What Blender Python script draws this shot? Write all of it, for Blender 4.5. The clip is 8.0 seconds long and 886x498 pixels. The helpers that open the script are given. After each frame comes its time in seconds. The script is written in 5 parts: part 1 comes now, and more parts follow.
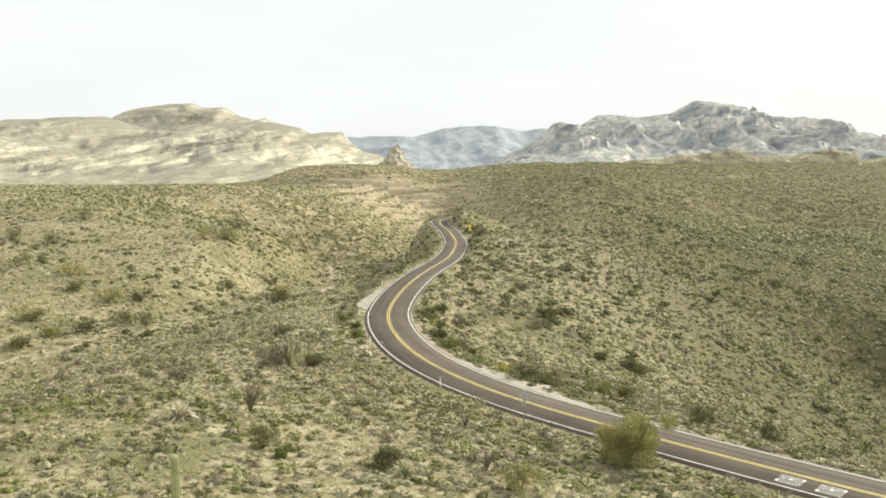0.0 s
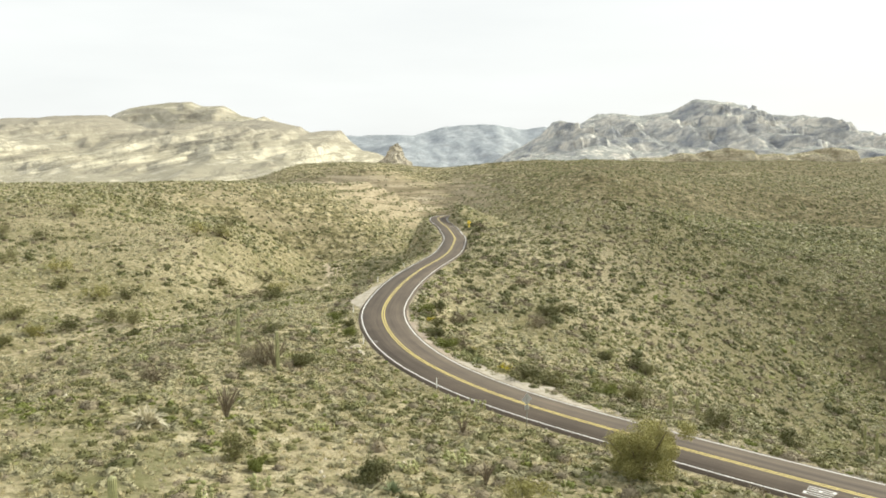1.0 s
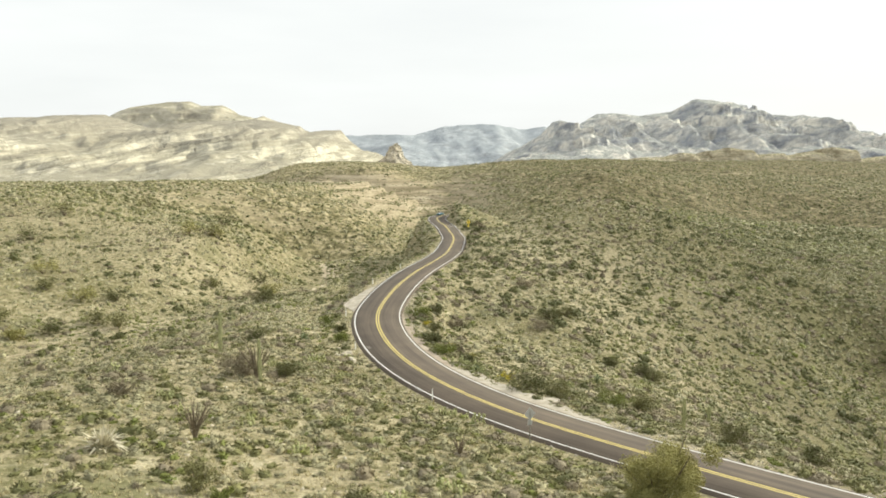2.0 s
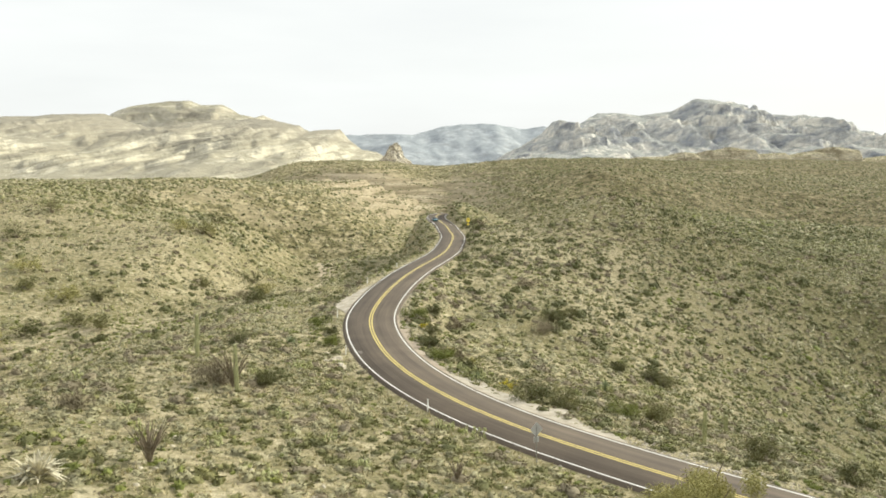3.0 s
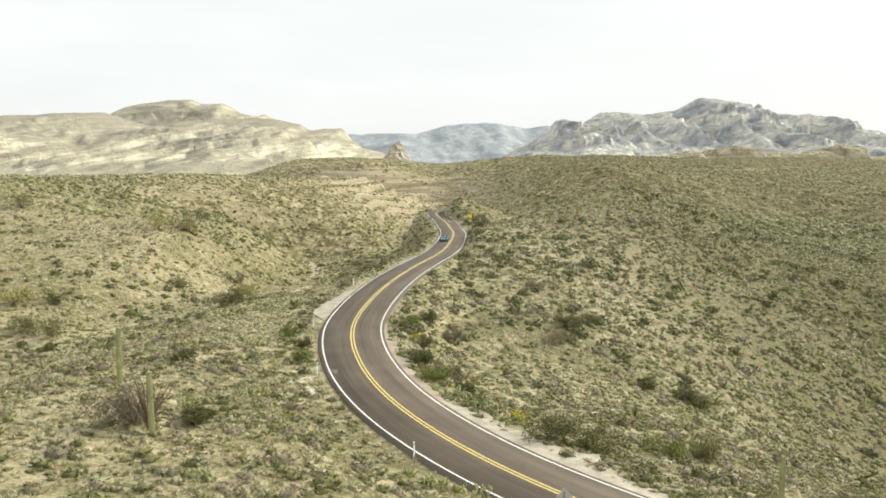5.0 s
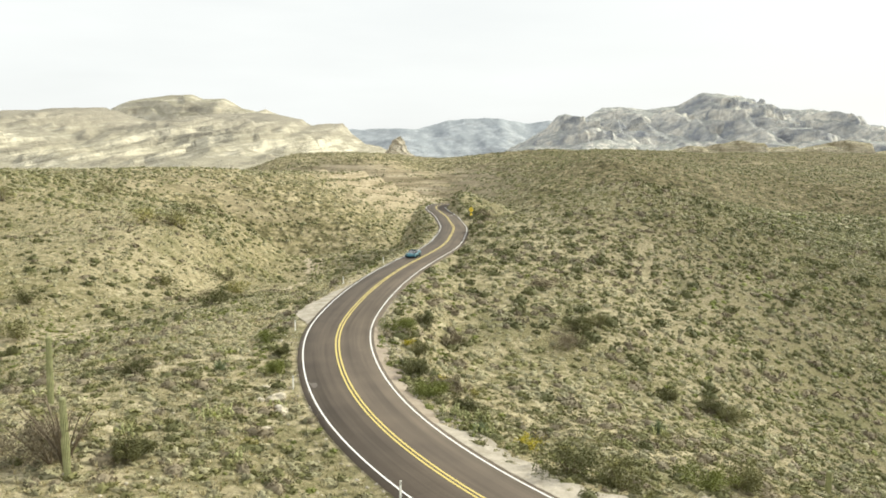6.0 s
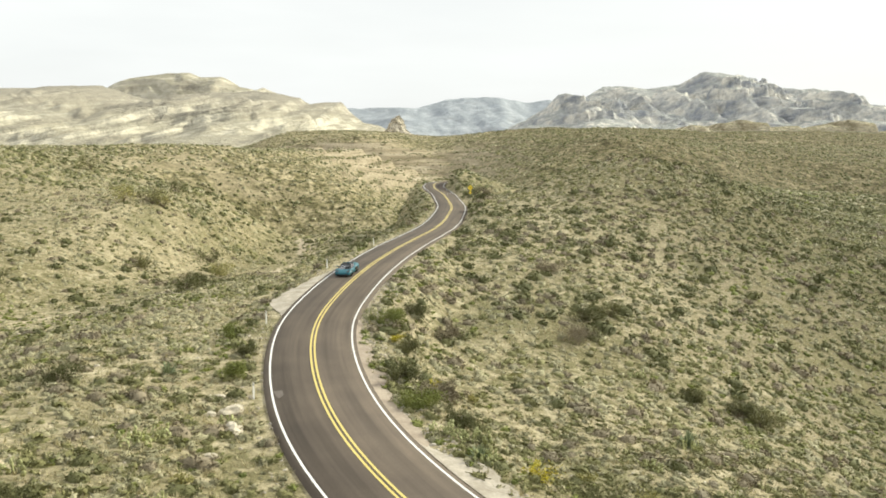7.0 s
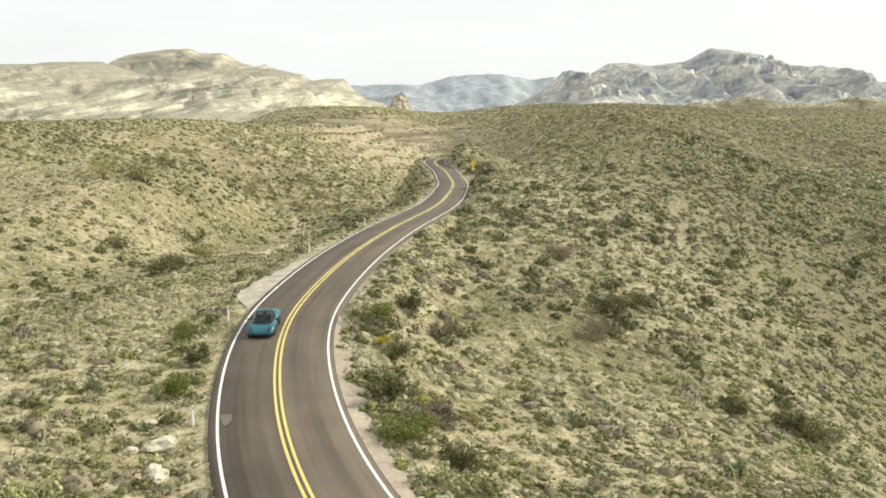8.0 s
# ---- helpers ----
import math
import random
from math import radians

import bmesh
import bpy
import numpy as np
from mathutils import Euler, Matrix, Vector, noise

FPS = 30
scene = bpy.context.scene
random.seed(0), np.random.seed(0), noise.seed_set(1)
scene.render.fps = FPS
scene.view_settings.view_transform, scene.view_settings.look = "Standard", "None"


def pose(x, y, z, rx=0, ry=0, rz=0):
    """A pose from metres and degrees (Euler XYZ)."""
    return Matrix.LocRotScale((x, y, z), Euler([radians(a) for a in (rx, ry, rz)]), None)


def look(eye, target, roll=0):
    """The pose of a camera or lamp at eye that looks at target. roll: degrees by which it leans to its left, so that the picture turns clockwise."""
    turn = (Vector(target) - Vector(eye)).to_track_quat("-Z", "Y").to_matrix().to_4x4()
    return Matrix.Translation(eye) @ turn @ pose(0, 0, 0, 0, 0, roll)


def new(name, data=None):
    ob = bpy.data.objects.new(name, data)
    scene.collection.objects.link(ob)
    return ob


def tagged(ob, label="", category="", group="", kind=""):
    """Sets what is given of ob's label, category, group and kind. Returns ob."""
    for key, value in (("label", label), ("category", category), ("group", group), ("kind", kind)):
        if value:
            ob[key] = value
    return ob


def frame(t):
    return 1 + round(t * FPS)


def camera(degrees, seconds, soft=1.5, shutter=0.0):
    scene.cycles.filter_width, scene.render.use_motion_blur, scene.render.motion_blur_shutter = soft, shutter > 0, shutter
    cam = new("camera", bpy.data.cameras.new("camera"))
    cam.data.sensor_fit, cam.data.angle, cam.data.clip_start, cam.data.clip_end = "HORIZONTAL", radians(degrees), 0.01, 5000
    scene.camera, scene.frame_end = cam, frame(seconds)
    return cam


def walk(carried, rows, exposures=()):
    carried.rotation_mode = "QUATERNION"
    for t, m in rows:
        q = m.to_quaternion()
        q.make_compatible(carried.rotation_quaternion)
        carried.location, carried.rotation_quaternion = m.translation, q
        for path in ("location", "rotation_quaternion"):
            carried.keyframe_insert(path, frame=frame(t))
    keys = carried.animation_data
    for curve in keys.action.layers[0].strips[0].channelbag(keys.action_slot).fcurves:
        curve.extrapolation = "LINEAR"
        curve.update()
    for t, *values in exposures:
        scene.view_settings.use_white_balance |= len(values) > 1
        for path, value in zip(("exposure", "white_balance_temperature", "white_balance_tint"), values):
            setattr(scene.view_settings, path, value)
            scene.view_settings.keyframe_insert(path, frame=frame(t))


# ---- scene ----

# ---------------------------------------------------------------- camera
cam = camera(58.5, 8.0, soft=1.8)


def aim(x, y, z, yaw, pitch, roll):
    """A level-based camera pose: yaw to the left, pitch up, roll, in degrees."""
    return pose(x, y, z) @ pose(0, 0, 0, 0, 0, yaw) @ pose(0, 0, 0, 90 + pitch) @ pose(0, 0, 0, 0, 0, roll)


PATH = [
    (0.0, aim(0.00, 0.00, 23.00, 0.000, -5.548, 0.000)),
    (0.5, aim(0.18, 2.90, 22.11, -0.011, -5.563, -0.004)),
    (1.0, aim(0.33, 5.55, 21.79, -0.023, -5.625, -0.012)),
    (1.5, aim(0.52, 8.43, 21.61, -0.029, -5.625, 0.000)),
    (3.0, aim(0.96, 18.45, 20.28, -0.054, -5.644, 0.077)),
    (3.5, aim(1.15, 22.52, 19.76, -0.026, -5.628, 0.085)),
    (4.0, aim(1.32, 26.57, 19.23, 0.005, -5.624, 0.099)),
    (4.5, aim(1.52, 31.07, 18.67, 0.054, -5.637, 0.106)),
    (6.0, aim(2.16, 45.64, 17.07, 0.246, -5.982, 0.104)),
    (6.5, aim(2.39, 51.23, 16.53, 0.224, -6.695, 0.140)),
    (7.0, aim(2.59, 56.67, 15.97, 0.186, -7.432, 0.206)),
    (7.5, aim(2.85, 62.65, 15.35, 0.232, -8.250, 0.246)),
    (8.0, aim(3.05, 68.39, 14.82, 0.409, -9.021, 0.282)),
]
walk(cam, PATH, exposures=[(0.0, 0.0), (8.0, 0.0)])

# ---------------------------------------------------------------- world and sun
SUN_DIR = Vector((0.76, 0.48, 0.52)).normalized()
world = bpy.data.worlds.new("sky")
scene.world = world
world.use_nodes = True
wn, wl = world.node_tree.nodes, world.node_tree.links
wn.clear()
sky = wn.new("ShaderNodeTexSky")
sky.sky_type, sky.sun_disc = "NISHITA", False
sky.sun_elevation = math.asin(SUN_DIR.z)
sky.sun_rotation = math.atan2(SUN_DIR.x, SUN_DIR.y)
sky.air_density, sky.dust_density, sky.ozone_density = 1.0, 4.0, 1.0
co = wn.new("ShaderNodeTexCoord")
mp = wn.new("ShaderNodeMapping")
mp.inputs["Scale"].default_value = (1.2, 1.2, 7.0)
cloud = wn.new("ShaderNodeTexNoise")
cloud.inputs["Scale"].default_value, cloud.inputs["Detail"].default_value = 2.2, 6.0
ramp = wn.new("ShaderNodeMapRange")
ramp.inputs["From Min"].default_value, ramp.inputs["From Max"].default_value = 0.3, 0.7
ramp.inputs["To Min"].default_value, ramp.inputs["To Max"].default_value = 0.86, 0.97
veil = wn.new("ShaderNodeMix")
veil.data_type = "RGBA"
veil.inputs["B"].default_value = (10.3, 10.6, 10.4, 1)
back = wn.new("ShaderNodeBackground")
back.inputs["Strength"].default_value = 0.0985
wo = wn.new("ShaderNodeOutputWorld")
wl.new(co.outputs["Generated"], mp.inputs["Vector"])
wl.new(mp.outputs["Vector"], cloud.inputs["Vector"])
wl.new(cloud.outputs["Fac"], ramp.inputs["Value"])
wl.new(ramp.outputs["Result"], veil.inputs["Factor"])
wl.new(sky.outputs["Color"], veil.inputs["A"])
wl.new(veil.outputs["Result"], back.inputs["Color"])
wl.new(back.outputs["Background"], wo.inputs["Surface"])

sun = new("sun", bpy.data.lights.new("sun", "SUN"))
sun.data.energy, sun.data.angle, sun.data.color = 4.8, radians(1.5), (0.97, 0.94, 0.77)
sun.matrix_world = look((0, 0, 300), Vector((0, 0, 300)) - SUN_DIR)


# ---------------------------------------------------------------- materials
def nodes_of(name):
    m = bpy.data.materials.new(name)
    m.use_nodes = True
    return m, m.node_tree.nodes, m.node_tree.links, m.node_tree.nodes["Principled BSDF"]


def noise_node(n, l, scale, detail=4.0, rough=0.55, stretch=None, world_space=True):
    tc = n.new("ShaderNodeNewGeometry" if world_space else "ShaderNodeTexCoord")
    out = tc.outputs["Position" if world_space else "Object"]
    if stretch:
        s = n.new("ShaderNodeMapping")
        s.inputs["Scale"].default_value = stretch
        l.new(out, s.inputs["Vector"])
        out = s.outputs["Vector"]
    t = n.new("ShaderNodeTexNoise")
    t.inputs["Scale"].default_value, t.inputs["Detail"].default_value, t.inputs["Roughness"].default_value = scale, detail, rough
    l.new(out, t.inputs["Vector"])
    return t.outputs["Fac"]


def ramp_node(n, l, fac, stops):
    r = n.new("ShaderNodeValToRGB")
    e = r.color_ramp.elements
    while len(e) < len(stops):
        e.new(0.5)
    for k, (p, c) in zip(e, stops):
        k.position, k.color = p, (*c, 1)
    l.new(fac, r.inputs["Fac"])
    return r.outputs["Color"]


def mix_node(n, l, fac, a, b, mode="MIX"):
    m = n.new("ShaderNodeMix")
    m.data_type, m.blend_type = "RGBA", mode
    for sock, v in (("Factor", fac), ("A", a), ("B", b)):
        if isinstance(v, tuple):
            m.inputs[sock].default_value = (*v, 1)
        elif isinstance(v, float):
            m.inputs[sock].default_value = v
        else:
            l.new(v, m.inputs[sock])
    return m.outputs["Result"]


def bump_node(n, l, height, strength, distance, bsdf):
    b = n.new("ShaderNodeBump")
    b.inputs["Strength"].default_value, b.inputs["Distance"].default_value = strength, distance
    l.new(height, b.inputs["Height"])
    l.new(b.outputs["Normal"], bsdf.inputs["Normal"])


def leafy(name, dark, light, patch=0.12, rough=0.75):
    """Foliage, varied leaf by leaf and in patches over the ground."""
    m, n, l, b = nodes_of(name)
    g = n.new("ShaderNodeNewGeometry")
    own = noise_node(n, l, 0.9, 2.0, 0.5)
    wide = n.new("ShaderNodeMapRange")
    wide.inputs["From Min"].default_value, wide.inputs["From Max"].default_value = 0.32, 0.68
    l.new(own, wide.inputs["Value"])
    speck = noise_node(n, l, 6.5, 3.0, 0.7)
    fine = n.new("ShaderNodeMapRange")
    fine.inputs["From Min"].default_value, fine.inputs["From Max"].default_value = 0.34, 0.66
    l.new(speck, fine.inputs["Value"])
    mixed = n.new("ShaderNodeMix")
    mixed.inputs["Factor"].default_value = 0.5
    l.new(wide.outputs["Result"], mixed.inputs["A"])
    l.new(fine.outputs["Result"], mixed.inputs["B"])
    blend = n.new("ShaderNodeMix")
    blend.inputs["Factor"].default_value = 0.42
    l.new(mixed.outputs["Result"], blend.inputs["A"])
    l.new(g.outputs["Random Per Island"], blend.inputs["B"])
    c = mix_node(n, l, blend.outputs["Result"], dark, light)
    v = noise_node(n, l, patch, 3.0)
    tone = ramp_node(n, l, v, [(0.3, (0.84, 0.85, 0.82)), (0.7, (1.13, 1.11, 1.08))])
    l.new(mix_node(n, l, 1.0, c, tone, "MULTIPLY"), b.inputs["Base Color"])
    b.inputs["Roughness"].default_value = rough
    b.inputs["Specular IOR Level"].default_value = 0.25
    bump_node(n, l, speck, 0.9, 0.10, b)
    return m


def grainy(name, a, b_, scale, rough=0.8, metal=0.0, bump=0.0, dist=0.01, world_space=True):
    m, n, l, b = nodes_of(name)
    v = noise_node(n, l, scale, 5.0, 0.6, None, world_space)
    w = noise_node(n, l, scale * 7, 3.0, 0.6, None, world_space)
    c = ramp_node(n, l, v, [(0.3, a), (0.7, b_)])
    s = ramp_node(n, l, w, [(0.3, (0.85, 0.85, 0.85)), (0.7, (1.12, 1.12, 1.12))])
    l.new(mix_node(n, l, 1.0, c, s, "MULTIPLY"), b.inputs["Base Color"])
    b.inputs["Roughness"].default_value, b.inputs["Metallic"].default_value = rough, metal
    if bump:
        bump_node(n, l, w, bump, dist, b)
    return m


def ground_material():
    m, n, l, b = nodes_of("desert_ground")
    soil = ramp_node(n, l, noise_node(n, l, 0.35, 6.0, 0.65), [(0.25, (0.32, 0.272, 0.165)), (0.55, (0.465, 0.405, 0.265)), (0.8, (0.62, 0.56, 0.40))])
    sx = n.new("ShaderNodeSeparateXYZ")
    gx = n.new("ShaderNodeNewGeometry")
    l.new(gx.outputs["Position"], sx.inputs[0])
    # shade of the right-hand slopes painted in: soil turns darker brown with x
    right_shade = n.new("ShaderNodeMapRange")
    right_shade.inputs["From Min"].default_value, right_shade.inputs["From Max"].default_value = 22.0, 85.0
    l.new(sx.outputs["X"], right_shade.inputs["Value"])
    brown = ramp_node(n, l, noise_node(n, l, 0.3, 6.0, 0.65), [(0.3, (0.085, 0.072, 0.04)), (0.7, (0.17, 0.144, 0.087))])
    soil = mix_node(n, l, right_shade.outputs["Result"], soil, brown)
    herb = ramp_node(n, l, noise_node(n, l, 2.2, 5.0, 0.7), [(0.3, (0.135, 0.122, 0.058)), (0.7, (0.285, 0.258, 0.14))])
    a = noise_node(n, l, 0.8, 8.0, 0.72)
    big = noise_node(n, l, 0.02, 3.0, 0.5)
    mm = n.new("ShaderNodeMath")
    mm.operation = "MULTIPLY_ADD"
    mm.inputs[1].default_value, mm.inputs[2].default_value = 0.55, -0.27
    l.new(big, mm.inputs[0])
    add = n.new("ShaderNodeMath")
    l.new(a, add.inputs[0])
    l.new(mm.outputs["Value"], add.inputs[1])
    fac = ramp_node(n, l, add.outputs["Value"], [(0.43, (0, 0, 0)), (0.58, (1, 1, 1))])
    near = mix_node(n, l, fac, soil, herb)
    damp = ramp_node(n, l, noise_node(n, l, 0.055, 4.0, 0.6), [(0.56, (0, 0, 0)), (0.68, (0.75, 0.75, 0.75))])
    grit = ramp_node(n, l, noise_node(n, l, 3.6, 6.0, 0.8), [(0.36, (0.62, 0.61, 0.58)), (0.5, (1.0, 1.0, 1.0)), (0.64, (1.30, 1.29, 1.26))])
    near = mix_node(n, l, 1.0, near, grit, "MULTIPLY")
    near = mix_node(n, l, damp, near, mix_node(n, l, 0.6, herb, (0.12, 0.135, 0.05)))
    # open slopes far off, where the single shrubs cannot be told apart
    speck = noise_node(n, l, 0.16, 7.0, 0.75, (1, 1, 1))
    far = ramp_node(n, l, speck, [(0.38, (0.10, 0.092, 0.042)), (0.48, (0.235, 0.207, 0.113)), (0.60, (0.42, 0.36, 0.23))])
    dots = ramp_node(n, l, noise_node(n, l, 0.55, 4.0, 0.7), [(0.40, (0.42, 0.43, 0.38)), (0.5, (1.0, 1.0, 1.0)), (0.60, (1.38, 1.36, 1.31))])
    far = mix_node(n, l, 1.0, far, dots, "MULTIPLY")
    # the same painted shade darkens the far slopes on the right
    far = mix_node(n, l, right_shade.outputs["Result"], far, mix_node(n, l, 1.0, far, (0.62, 0.61, 0.58), "MULTIPLY"))
    band = noise_node(n, l, 0.012, 4.0, 0.6, (0.5, 1.4, 4.0))
    far = mix_node(n, l, ramp_node(n, l, band, [(0.60, (0, 0, 0)), (0.72, (0.8, 0.8, 0.8))]), far, (0.44, 0.37, 0.24))
    sep = n.new("ShaderNodeSeparateXYZ")
    gp = n.new("ShaderNodeNewGeometry")
    l.new(gp.outputs["Position"], sep.inputs[0])
    mr = n.new("ShaderNodeMapRange")
    mr.inputs["From Min"].default_value, mr.inputs["From Max"].default_value = 180, 420
    l.new(sep.outputs["Y"], mr.inputs["Value"])
    both = mix_node(n, l, mr.outputs["Result"], near, far)
    # bare eroded terraces of pale clay round the head of the wash
    place = n.new("ShaderNodeVectorMath")
    place.operation = "DISTANCE"
    flat = n.new("ShaderNodeVectorMath")
    flat.operation = "MULTIPLY"
    flat.inputs[1].default_value = (1.0, 0.8, 4.0)
    place.inputs[1].default_value = (-70, 490, 0)
    l.new(gp.outputs["Position"], flat.inputs[0])
    l.new(flat.outputs["Vector"], place.inputs[0])
    clay = noise_node(n, l, 0.05, 6.0, 0.65, (0.35, 0.5, 4.5))
    wob = n.new("ShaderNodeMath")
    wob.operation = "MULTIPLY_ADD"
    wob.inputs[1].default_value, wob.inputs[2].default_value = 260.0, -130.0
    l.new(clay, wob.inputs[0])
    near_to = n.new("ShaderNodeMath")
    l.new(place.outputs["Value"], near_to.inputs[0])
    l.new(wob.outputs["Value"], near_to.inputs[1])
    rng_ = n.new("ShaderNodeMapRange")
    rng_.inputs["From Min"].default_value, rng_.inputs["From Max"].default_value = 80.0, 125.0
    rng_.inputs["To Min"].default_value, rng_.inputs["To Max"].default_value = 0.85, 0.0
    l.new(near_to.outputs["Value"], rng_.inputs["Value"])
    beds = ramp_node(n, l, noise_node(n, l, 0.09, 6.0, 0.7, (0.25, 0.35, 5.0)), [(0.40, (0.19, 0.16, 0.095)), (0.50, (0.36, 0.295, 0.19)), (0.60, (0.53, 0.45, 0.32))])
    both = mix_node(n, l, rng_.outputs["Result"], both, beds)
    tilt = n.new("ShaderNodeSeparateXYZ")
    l.new(gp.outputs["Normal"], tilt.inputs[0])
    steep = n.new("ShaderNodeMapRange")
    steep.inputs["From Min"].default_value, steep.inputs["From Max"].default_value = 0.93, 0.80
    steep.inputs["To Min"].default_value, steep.inputs["To Max"].default_value = 0.0, 0.9
    l.new(tilt.outputs["Z"], steep.inputs["Value"])
    beyond = n.new("ShaderNodeMath")
    beyond.operation = "MULTIPLY"
    l.new(steep.outputs["Result"], beyond.inputs[0])
    ledges = n.new("ShaderNodeMapRange")
    ledges.inputs["From Min"].default_value, ledges.inputs["From Max"].default_value = 430, 520
    ledges.inputs["To Max"].default_value = 0.75
    l.new(sep.outputs["Y"], ledges.inputs["Value"])
    l.new(ledges.outputs["Result"], beyond.inputs[1])
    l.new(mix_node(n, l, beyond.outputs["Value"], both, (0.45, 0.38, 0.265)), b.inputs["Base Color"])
    b.inputs["Roughness"].default_value = 0.95
    b.inputs["Specular IOR Level"].default_value = 0.1
    bump_node(n, l, a, 0.9, 0.35, b)
    return m


def rock_material(name, light, mid, dark, scale=0.004, tilt=20, veg=(0.17, 0.16, 0.085), bed=4.0, high=None):
    """Weathered cliff rock in tilted beds with scrub on the gentler ground."""
    m, n, l, b = nodes_of(name)
    g = n.new("ShaderNodeNewGeometry")
    mpg = n.new("ShaderNodeMapping")
    mpg.vector_type = "TEXTURE"
    mpg.inputs["Rotation"].default_value = (0, radians(tilt), 0)
    mpg.inputs["Scale"].default_value = (bed / 1.4, bed / 2.0, 1 / bed)
    l.new(g.outputs["Position"], mpg.inputs["Vector"])
    t = n.new("ShaderNodeTexNoise")
    t.inputs["Scale"].default_value, t.inputs["Detail"].default_value, t.inputs["Roughness"].default_value = scale, 7.0, 0.62
    l.new(mpg.outputs["Vector"], t.inputs["Vector"])
    c = ramp_node(n, l, t.outputs["Fac"], [(0.38, dark), (0.49, mid), (0.58, light)])
    t2 = n.new("ShaderNodeTexNoise")
    t2.inputs["Scale"].default_value, t2.inputs["Detail"].default_value, t2.inputs["Roughness"].default_value = scale * 3.5, 6.0, 0.7
    l.new(mpg.outputs["Vector"], t2.inputs["Vector"])
    c = mix_node(n, l, 1.0, c, ramp_node(n, l, t2.outputs["Fac"], [(0.38, (0.78, 0.77, 0.76)), (0.50, (1, 1, 1)), (0.62, (1.14, 1.13, 1.10))]), "MULTIPLY")
    sep = n.new("ShaderNodeSeparateXYZ")
    l.new(g.outputs["Normal"], sep.inputs[0])
    v = noise_node(n, l, scale * 4, 6.0, 0.7)
    mul = n.new("ShaderNodeMath")
    mul.operation = "MULTIPLY"
    l.new(sep.outputs["Z"], mul.inputs[0])
    l.new(v, mul.inputs[1])
    f = ramp_node(n, l, mul.outputs["Value"], [(0.38, (0, 0, 0)), (0.50, (1, 1, 1))])
    c = mix_node(n, l, f, c, veg)
    if high:
        sp = n.new("ShaderNodeSeparateXYZ")
        l.new(g.outputs["Position"], sp.inputs[0])
        lift = n.new("ShaderNodeMath")
        lift.operation = "MULTIPLY_ADD"
        lift.inputs[1].default_value = 260.0
        l.new(v, lift.inputs[0])
        l.new(sp.outputs["Z"], lift.inputs[2])
        up = n.new("ShaderNodeMapRange")
        up.inputs["From Min"].default_value, up.inputs["From Max"].default_value = 215.0, 300.0
        up.inputs["To Max"].default_value = 0.85
        l.new(lift.outputs["Value"], up.inputs["Value"])
        c = mix_node(n, l, up.outputs["Result"], c, high)
    l.new(c, b.inputs["Base Color"])
    b.inputs["Roughness"].default_value = 0.95
    b.inputs["Specular IOR Level"].default_value = 0.1
    bump_node(n, l, v, 1.0, 12.0, b)
    return m


def asphalt_material():
    """Worn brownish asphalt; the UV runs along the lane (v, metres) and across it (u, metres)."""
    m, n, l, b = nodes_of("asphalt")
    uv = n.new("ShaderNodeUVMap")
    mpg = n.new("ShaderNodeMapping")
    mpg.inputs["Scale"].default_value = (1.6, 0.035, 1)
    l.new(uv.outputs["UV"], mpg.inputs["Vector"])
    t = n.new("ShaderNodeTexNoise")
    t.inputs["Scale"].default_value, t.inputs["Detail"].default_value = 1.0, 4.0
    l.new(mpg.outputs["Vector"], t.inputs["Vector"])
    streak = ramp_node(n, l, t.outputs["Fac"], [(0.32, (0.090, 0.073, 0.056)), (0.5, (0.125, 0.100, 0.077)), (0.7, (0.155, 0.124, 0.095))])
    patch = ramp_node(n, l, noise_node(n, l, 0.25, 4.0), [(0.3, (0.86, 0.86, 0.87)), (0.7, (1.12, 1.11, 1.09))])
    grain = noise_node(n, l, 18.0, 4.0, 0.7)
    gr = ramp_node(n, l, grain, [(0.3, (0.82, 0.82, 0.82)), (0.7, (1.18, 1.18, 1.18))])
    c = mix_node(n, l, 1.0, streak, patch, "MULTIPLY")
    # rubber and oil darken the middle of the outgoing lane
    su = n.new("ShaderNodeSeparateXYZ")
    l.new(uv.outputs["UV"], su.inputs[0])
    off = n.new("ShaderNodeMath")
    off.operation = "SUBTRACT"
    off.inputs[1].default_value = 1.55
    l.new(su.outputs["X"], off.inputs[0])
    ab = n.new("ShaderNodeMath")
    ab.operation = "ABSOLUTE"
    l.new(off.outputs["Value"], ab.inputs[0])
    tyre = ramp_node(n, l, ab.outputs["Value"], [(0.05, (0.84, 0.84, 0.85)), (0.55, (1.0, 1.0, 1.0))])
    c = mix_node(n, l, 1.0, c, tyre, "MULTIPLY")
    l.new(mix_node(n, l, 1.0, c, gr, "MULTIPLY"), b.inputs["Base Color"])
    b.inputs["Roughness"].default_value = 0.92
    b.inputs["Specular IOR Level"].default_value = 0.3
    bump_node(n, l, grain, 0.35, 0.01, b)
    return m


def line_material(name, a, wear):
    m, n, l, b = nodes_of(name)
    v = noise_node(n, l, 6.0, 6.0, 0.7)
    f = ramp_node(n, l, v, [(0.60, (0, 0, 0)), (0.72, (1, 1, 1))])
    l.new(mix_node(n, l, f, a, wear), b.inputs["Base Color"])
    b.inputs["Roughness"].default_value = 0.6
    return m


